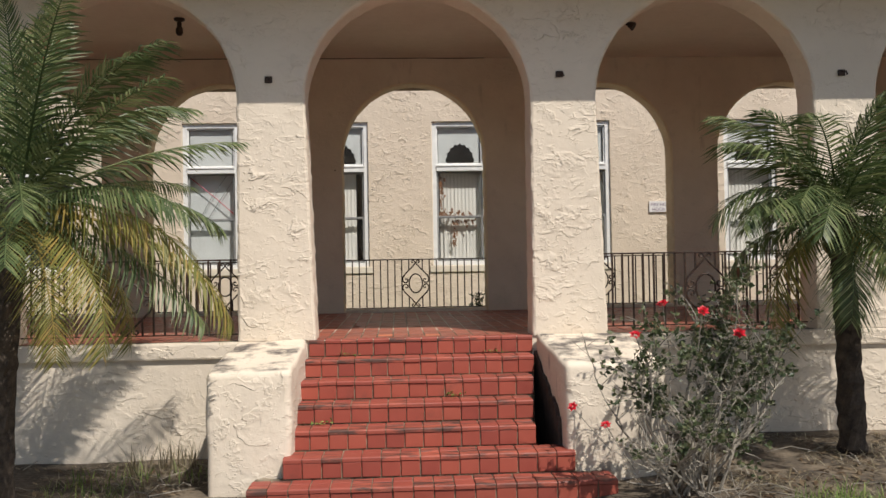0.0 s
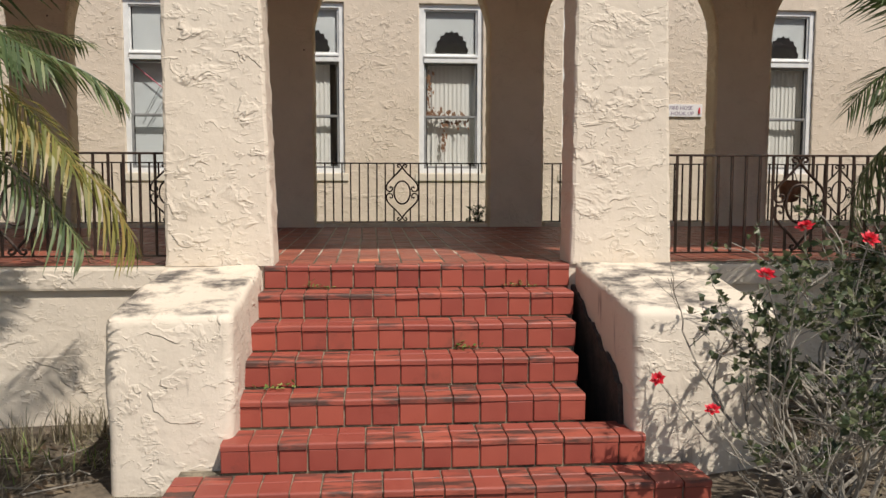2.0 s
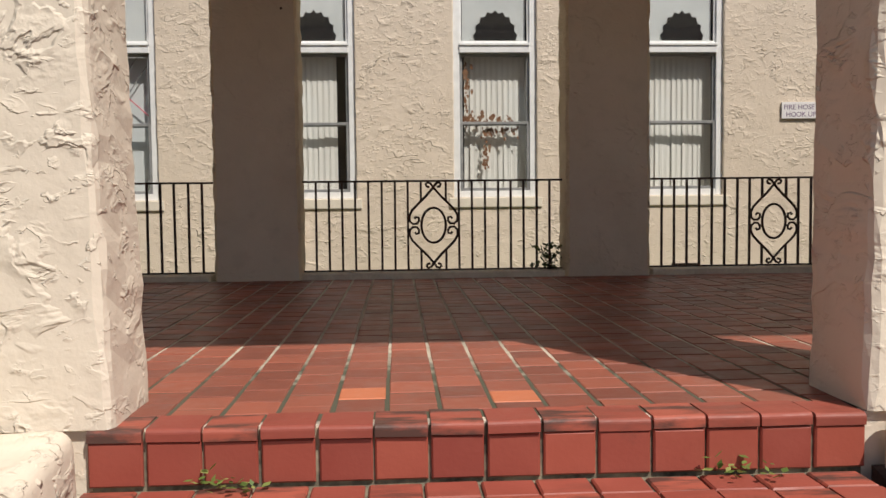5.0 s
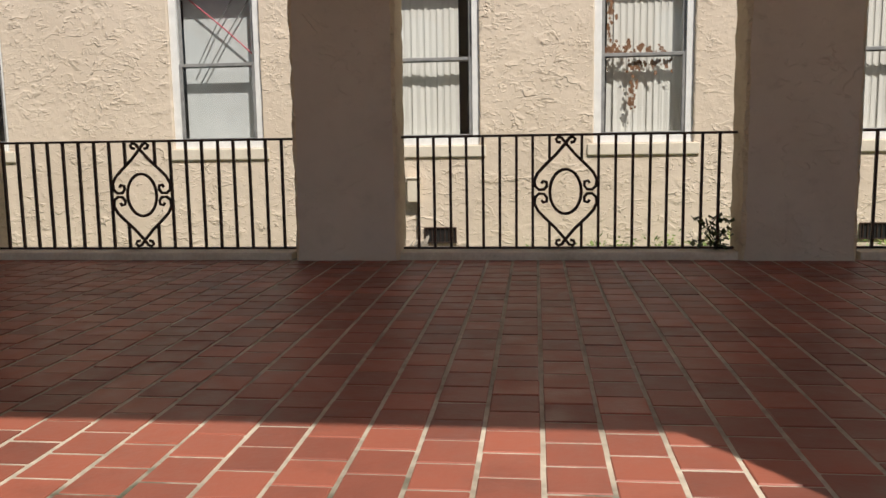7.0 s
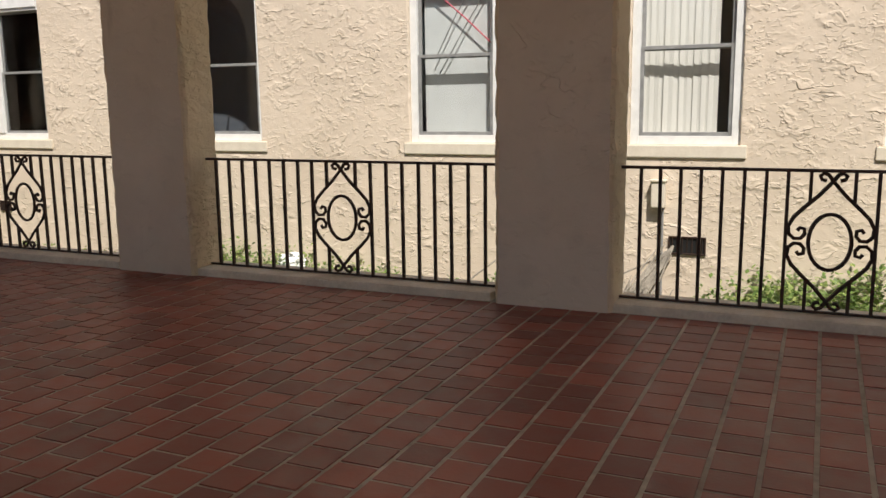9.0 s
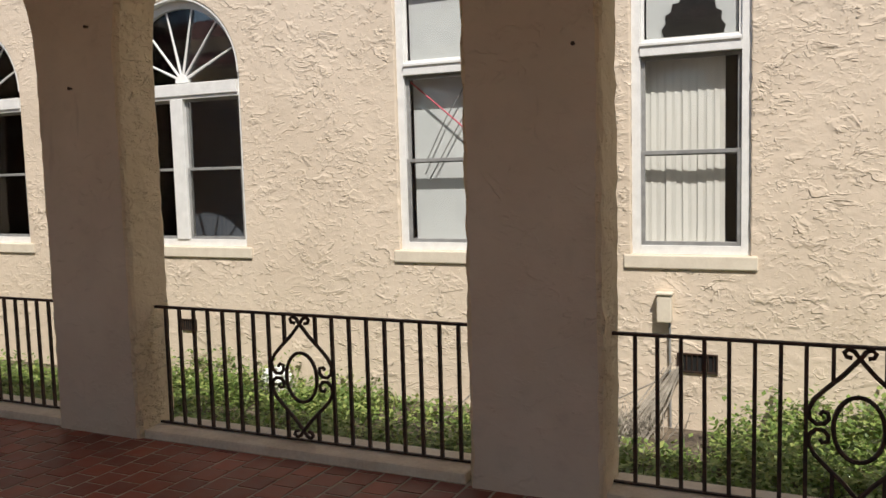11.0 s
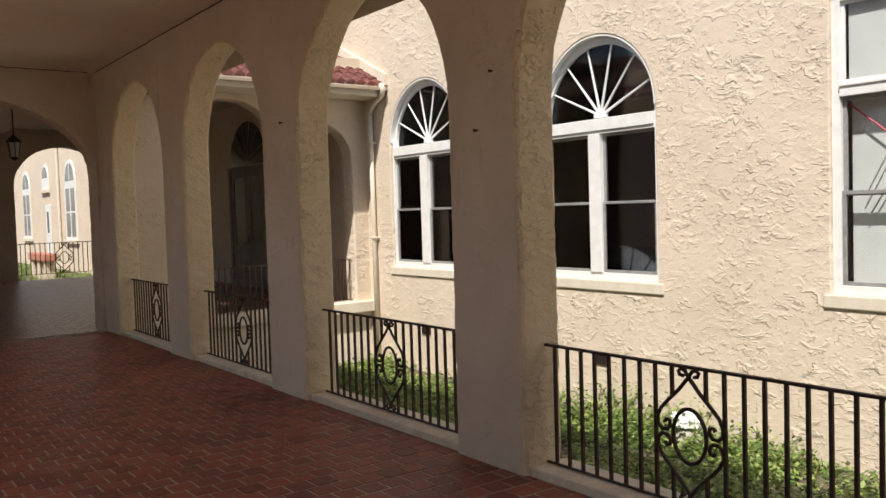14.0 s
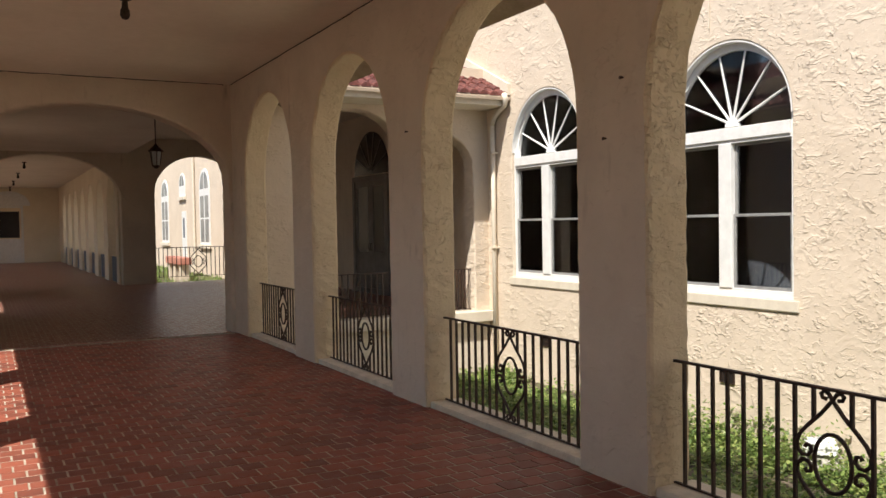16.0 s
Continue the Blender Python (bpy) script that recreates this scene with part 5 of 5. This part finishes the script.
crumple("litter_bag", (-5.50, 16.95, COURT + 0.26), (0.20, 0.14, 0.11), white_paint, "crumpled white bag lying in the weeds", "bag", 3)
crumple("stone", (-5.52, 16.98, COURT + 0.06), (0.27, 0.18, 0.19), concrete, "grey stone among the weeds", "stone", 8)

# hanging pot on a rail
pot = empty("hanging_pot", (5.32, 12.86, 0.44), "round brown pot hung on the railing", "pot")
Build().lathe([(0.03, -0.15), (0.09, -0.13), (0.125, -0.05), (0.13, 0.03), (0.11, 0.10), (0.085, 0.13), (0.07, 0.125), (0.06, 0.09)], (0, 0, 0), 20).done("bowl", rust_red, pot, "", True)
Build().tube([(-0.09, 0, 0.12), (-0.05, 0.05, 0.30), (0.0, 0.09, 0.34), (0.05, 0.05, 0.30), (0.09, 0, 0.12)], 0.006, 6).done("hanger", iron, pot)

# ---- ceiling and wall lamps ----
def bare_lamp(x, y):
    l0 = empty("ceiling_lamp", (x, y, CEIL), "dark bare lamp holder under the porch ceiling", "ceiling lamp", "porch ceiling lamps")
    Build().lathe([(0.065, 0.0), (0.065, -0.02), (0.04, -0.035), (0.025, -0.04)]).done("canopy", iron, l0, "", True)
    Build().lathe([(0.022, -0.04), (0.028, -0.06), (0.028, -0.10), (0.040, -0.12), (0.045, -0.17), (0.030, -0.20), (0.008, -0.21)]).done("holder", bark, l0, "", True)
    return l0


lamp = bare_lamp(-2.42, 10.75)
for x in (-8.0, -5.2):
    copy_thing(lamp, pose(x, 10.65, CEIL))
for k in range(5):
    copy_thing(lamp, pose(HALL_W - 4 - 5.5 * k, 10.6, CEIL))
spot = empty("flood_lamp", (2.98, 10.7, CEIL), "twin flood lamp on the porch ceiling", "ceiling lamp")
Build().lathe([(0.06, 0.0), (0.06, -0.03), (0.03, -0.045)]).done("canopy", iron, spot, "", True)
for s in (-1, 1):
    Build().tube([(0, 0, -0.04), (s * 0.05, -0.01, -0.08), (s * 0.10, -0.03, -0.10)], 0.016, 8, 0.025).tube([(s * 0.10, -0.03, -0.10), (s * 0.15, -0.06, -0.14)], 0.035, 10, 0.055).done("lamp_head", iron, spot)


def bracket(x, z):
    o2 = empty("wall_bracket", (x, FRONT0, z), "small dark rusted bracket on the stucco pier", "bracket", "brackets on the piers")
    Build().box(-0.035, 0.035, -0.02, 0.004, -0.03, 0.03, 0.006).done("plate", iron, o2)
    Build().tube([(0.0, -0.02, 0.01), (0.02, -0.06, 0.0), (0.03, -0.065, -0.03)], 0.010, 6).done("hook", iron, o2)
    return o2


br = bracket(-1.02, 2.46)
for x in (1.75, 4.54, -3.81):
    copy_thing(br, pose(x, FRONT0, 2.50))

lant = empty("lantern", (-17.0, 12.45, 3.72), "old hanging lantern with pale glass under the hall ceiling", "lantern")
Build().tube([(0, 0, 0.4), (0, 0, -0.50)], 0.012, 6).done("chain", iron, lant)
Build().lathe([(0.02, -0.48), (0.05, -0.52), (0.13, -0.60), (0.15, -0.62), (0.14, -0.63)], sides=8).done("cap", iron, lant)
Build().lathe([(0.11, -0.63), (0.075, -0.90)], sides=6).done("glass", lantern_glass, lant)
for k in range(6):
    a = math.pi / 3 * k
    Build().tube([(0.115 * math.cos(a), 0.115 * math.sin(a), -0.63), (0.08 * math.cos(a), 0.08 * math.sin(a), -0.90)], 0.008, 4).done("cage_bar", iron, lant)
Build().lathe([(0.08, -0.90), (0.06, -0.93), (0.02, -0.96)], sides=8).done("foot", iron, lant)

# ---- gutter and downpipe at the hall corner ----
dp = empty("downpipe", (HALL_E + 0.2, WALL, 3.7), "painted gutter end and downpipe in the wall corner", "downpipe")
Build().tube([(0.40, -0.12, 0.06), (0.44, -0.11, -0.04), (0.36, -0.09, -0.13), (0.16, -0.07, -0.20), (0.0, -0.07, -0.29), (-0.06, -0.07, -0.42)], 0.05, 10, 0.042).done("elbow", sill_paint, dp, "", True)
Build().tube([(-0.06, -0.07, -0.40), (-0.06, -0.07, -2.0), (-0.06, -0.07, -4.75)], 0.042, 10).done("pipe", sill_paint, dp, "", True)
for z in (-0.9, -2.55):
    Build().box(-0.13, 0.01, -0.125, -0.001, z - 0.015, z + 0.015, 0.004).done("strap", sill_paint, dp)

# ---- hall door with fanlight ----
hd = empty("door_1", (-17.7, WALL - 0.001, 0), "pale double door with glass, hall shade in its paint, under a dark fanlight", "door", kind="structure")
reveal_frame(Build(), -1.0, 1.0, 0.0, 2.72, 0.12, -0.09, 0.0).done("door_frame", shaded_door_paint, hd)
for s in (-1, 1):
    l0, r0 = sorted((s * 0.01, s * 0.88))
    leaf = reveal_frame(Build(), l0, r0, 0.12, 2.6, 0.13, -0.06, -0.02).box(l0 + 0.13, r0 - 0.13, -0.05, -0.03, 0.25, 0.95).done("door_leaf", shaded_door_paint, hd)
    pn = Build().box(l0 + 0.13, r0 - 0.13, -0.045, -0.035, 0.951, 2.47).done("door_pane", unlit_glass, leaf)
    Build().tube([(s * 0.07, -0.06, 1.0), (s * 0.07, -0.10, 1.02), (s * 0.07, -0.10, 1.14), (s * 0.07, -0.06, 1.16)], 0.012, 6).done("handle", iron, leaf)
fan = [(0.98 * math.cos(math.pi * k / 20), 2.75 + 0.98 * math.sin(math.pi * k / 20)) for k in range(21)]
Build().prism(fan, -0.03, -0.012).done("fanlight", unlit_glass, hd)
for k in range(1, 7):
    a = math.pi * k / 7
    Build().tube([(0.1 * math.cos(a), -0.04, 2.80 + 0.1 * math.sin(a)), (0.95 * math.cos(a), -0.04, 2.75 + 0.95 * math.sin(a))], 0.014, 5).done("fan_bar", shaded_door_paint, hd)
wl = empty("wall_lantern", (-15.9, WALL, 2.9), "dark iron wall lantern beside the door", "wall lamp")
Build().tube([(0, 0, 0), (0, -0.2, 0.1), (0, -0.3, 0.0)], 0.02, 6).done("arm", iron, wl)
Build().lathe([(0.03, 0.05), (0.16, -0.05), (0.15, -0.07), (0.10, -0.45), (0.03, -0.5)], (0, -0.3, 0), 8).done("cage", iron, wl)

# ---- end of the passage ----
ed = empty("door_2", (END, 10.55, 0), "white screen door in an arched white panel", "door", kind="structure")
reveal_frame(Build(), -0.62, 0.62, 0.0, 2.82, 0.10, -0.02, 0.03).box(-0.51, 0.51, -0.01, 0.02, 0.1, 1.2).done("door_frame", white_paint, ed)
Build().box(-0.44, 0.44, 0.021, 0.03, 1.25, 2.55).done("screen", unlit_glass, ed)
arc = [(0.95 * math.cos(math.pi * k / 20), 2.83 + 0.72 * math.sin(math.pi * k / 20)) for k in range(21)]
Build().prism(arc, -0.02, 0.02).done("arch_panel", white_paint, ed)
ed.rotation_euler.z = radians(90)
ed.location.x = END + 0.05
# added panels carry the dark of the low openings in their colour
for k in range(7):
    l0, r0, _, _ = passage_open[k]
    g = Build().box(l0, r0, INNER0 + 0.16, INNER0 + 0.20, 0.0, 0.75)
    structure(g.done("trim_opening_panel", unlit_dark), "dark panel in place of the low openings between the passage columns", "panel")

# ---- wing across the far court ----
FARY = 20.2
wing = empty("far_wing", (-50, FARY, COURT), "sunlit cream stucco wing with tall arched windows", "building")
under(Build().box(-80, -27.0, FARY, FARY + 6, COURT - 0.3, 9.5).done("wall", stucco_wall), wing)


def far_window(x, z0, h, w):
    wn2 = Build().box(x - w, x + w, FARY - 0.05, FARY - 0.004, z0, z0 + h)
    arc2 = [(x + w * math.cos(math.pi * k / 14), z0 + h + w * math.sin(math.pi * k / 14)) for k in range(15)]
    wn2.prism(arc2, FARY - 0.05, FARY - 0.004)
    wob = under(wn2.done("window", white_paint), wing)
    panes = [Build().box(x + u0 * w, x + u1 * w, FARY - 0.058, FARY - 0.052, z0 + a0 * h, z0 + a1 * h)
             for u0, u1 in ((-0.80, -0.10), (0.10, 0.80)) for a0, a1 in ((0.05, 0.47), (0.50, 0.90))] if h > 1 else []
    for lo, hi in ((0, 7), (7, 14)):
        lean = 0.06 * w if lo == 0 else -0.06 * w
        top2 = [(x + lean, z0 + h + 0.08 * w)] + [(x + lean + 0.76 * w * math.cos(math.pi * k / 14), z0 + h + 0.08 * w + 0.76 * w * math.sin(math.pi * k / 14)) for k in range(lo, hi + 1)]
        panes.append(Build().prism(top2, FARY - 0.058, FARY - 0.052))
    for p in panes:
        p2 = p.done("pane", curtained_glass)
        p2.parent = wob
        p2.matrix_parent_inverse = Matrix.Identity(4)
    under(Build().box(x - w - 0.15, x + w + 0.15, FARY - 0.15, FARY - 0.004, z0 - 0.2, z0 - 0.004, 0.01).done("sill", sill_paint), wing)


for x in (-34.5, -40.8, -47.0, -58.6):
    far_window(x, 0.65, 3.0, 1.2)
far_window(-52.9, 3.5, 0.6, 0.85)
under(Build().box(-53.1, -51.9, FARY - 0.06, FARY - 0.004, COURT, 2.6, 0.01).done("door", white_paint), wing)
under(Build().box(-52.7, -52.25, FARY - 0.07, FARY - 0.062, 1.0, 2.2).done("door_pane", unlit_dark), wing)
under(Build().tube([(-49.4, FARY - 0.1, 9.4), (-49.4, FARY - 0.1, 4.0), (-49.4, FARY - 0.1, COURT)], 0.07, 8).done("downpipe", sill_paint), wing)
bench = empty("bench", (-42.8, 17.85, COURT), "long faded red bench on cream piers in the far court", "bench")
Build().box(-1.8, 1.8, -0.28, 0.28, 0.88, 1.22, 0.03).done("seat", bench_paint, bench)
for u in (-1.4, 0.0, 1.4):
    Build().box(u - 0.2, u + 0.2, -0.2, 0.2, -0.05, 0.879, 0.02).done("pier", stucco_fine, bench)
weeds("far_weeds", [(r7.uniform(-29, -26), r7.uniform(13.9, 16.6), COURT) for _ in range(500)], 0.8, 0.10, grass_blade, "green shrubs beyond the railing of the far arch", 31)
tufts("far_grass", [(r7.uniform(-60, -25.8), r7.uniform(13.8, 20.0), COURT) for _ in range(6000)], 0.08, 0.3, 0.02, grass_blade, "grass of the far court", "grass", 0.6, 33)

# thin cable down the upper wall
b = Build().tube([(-7.35, WALL - 0.012, 3.92), (-7.34, WALL - 0.012, 5.0), (-7.35, WALL - 0.012, 6.4)], 0.008, 5)
tagged(b.done("wall_cable", sill_paint), "thin painted cable running down the wall", "cable")

# open joint between the ceiling and the arcade wall
rc = random.Random(61)
for name, a, bb in (("trim_crack", (-12.4, INNER0 - 0.002), (1.5, INNER0 - 0.002)), ("trim_crack", (HALL_E + 0.002, INNER0 - 0.1), (HALL_E + 0.002, FRONT1 + 0.1))):
    pts = [(a[0] + (bb[0] - a[0]) * k / 60, a[1] + (bb[1] - a[1]) * k / 60, CEIL - 0.004 + rc.uniform(-0.006, 0.006)) for k in range(61)]
    structure(Build().tube(pts, 0.007, 5).done(name, bark), "dark open joint under the porch ceiling", "joint")

# nail stubs added to mark the dark nail holes in the columns
for x, z in ((-3.59, 2.42), (-3.75, 2.08), (-0.71, 2.08), (-6.45, 2.40)):
    nail = empty("column_nail", (x, INNER0, z), "small rusty stub marking a nail hole in a stucco column", "nail", "nails in the columns")
    Build().tube([(0, 0.01, 0), (0, -0.02, -0.002)], 0.006, 6).done("shank", iron, nail)
    Build().tube([(0, -0.02, -0.002), (0, -0.026, -0.002)], 0.010, 8).done("head", iron, nail)
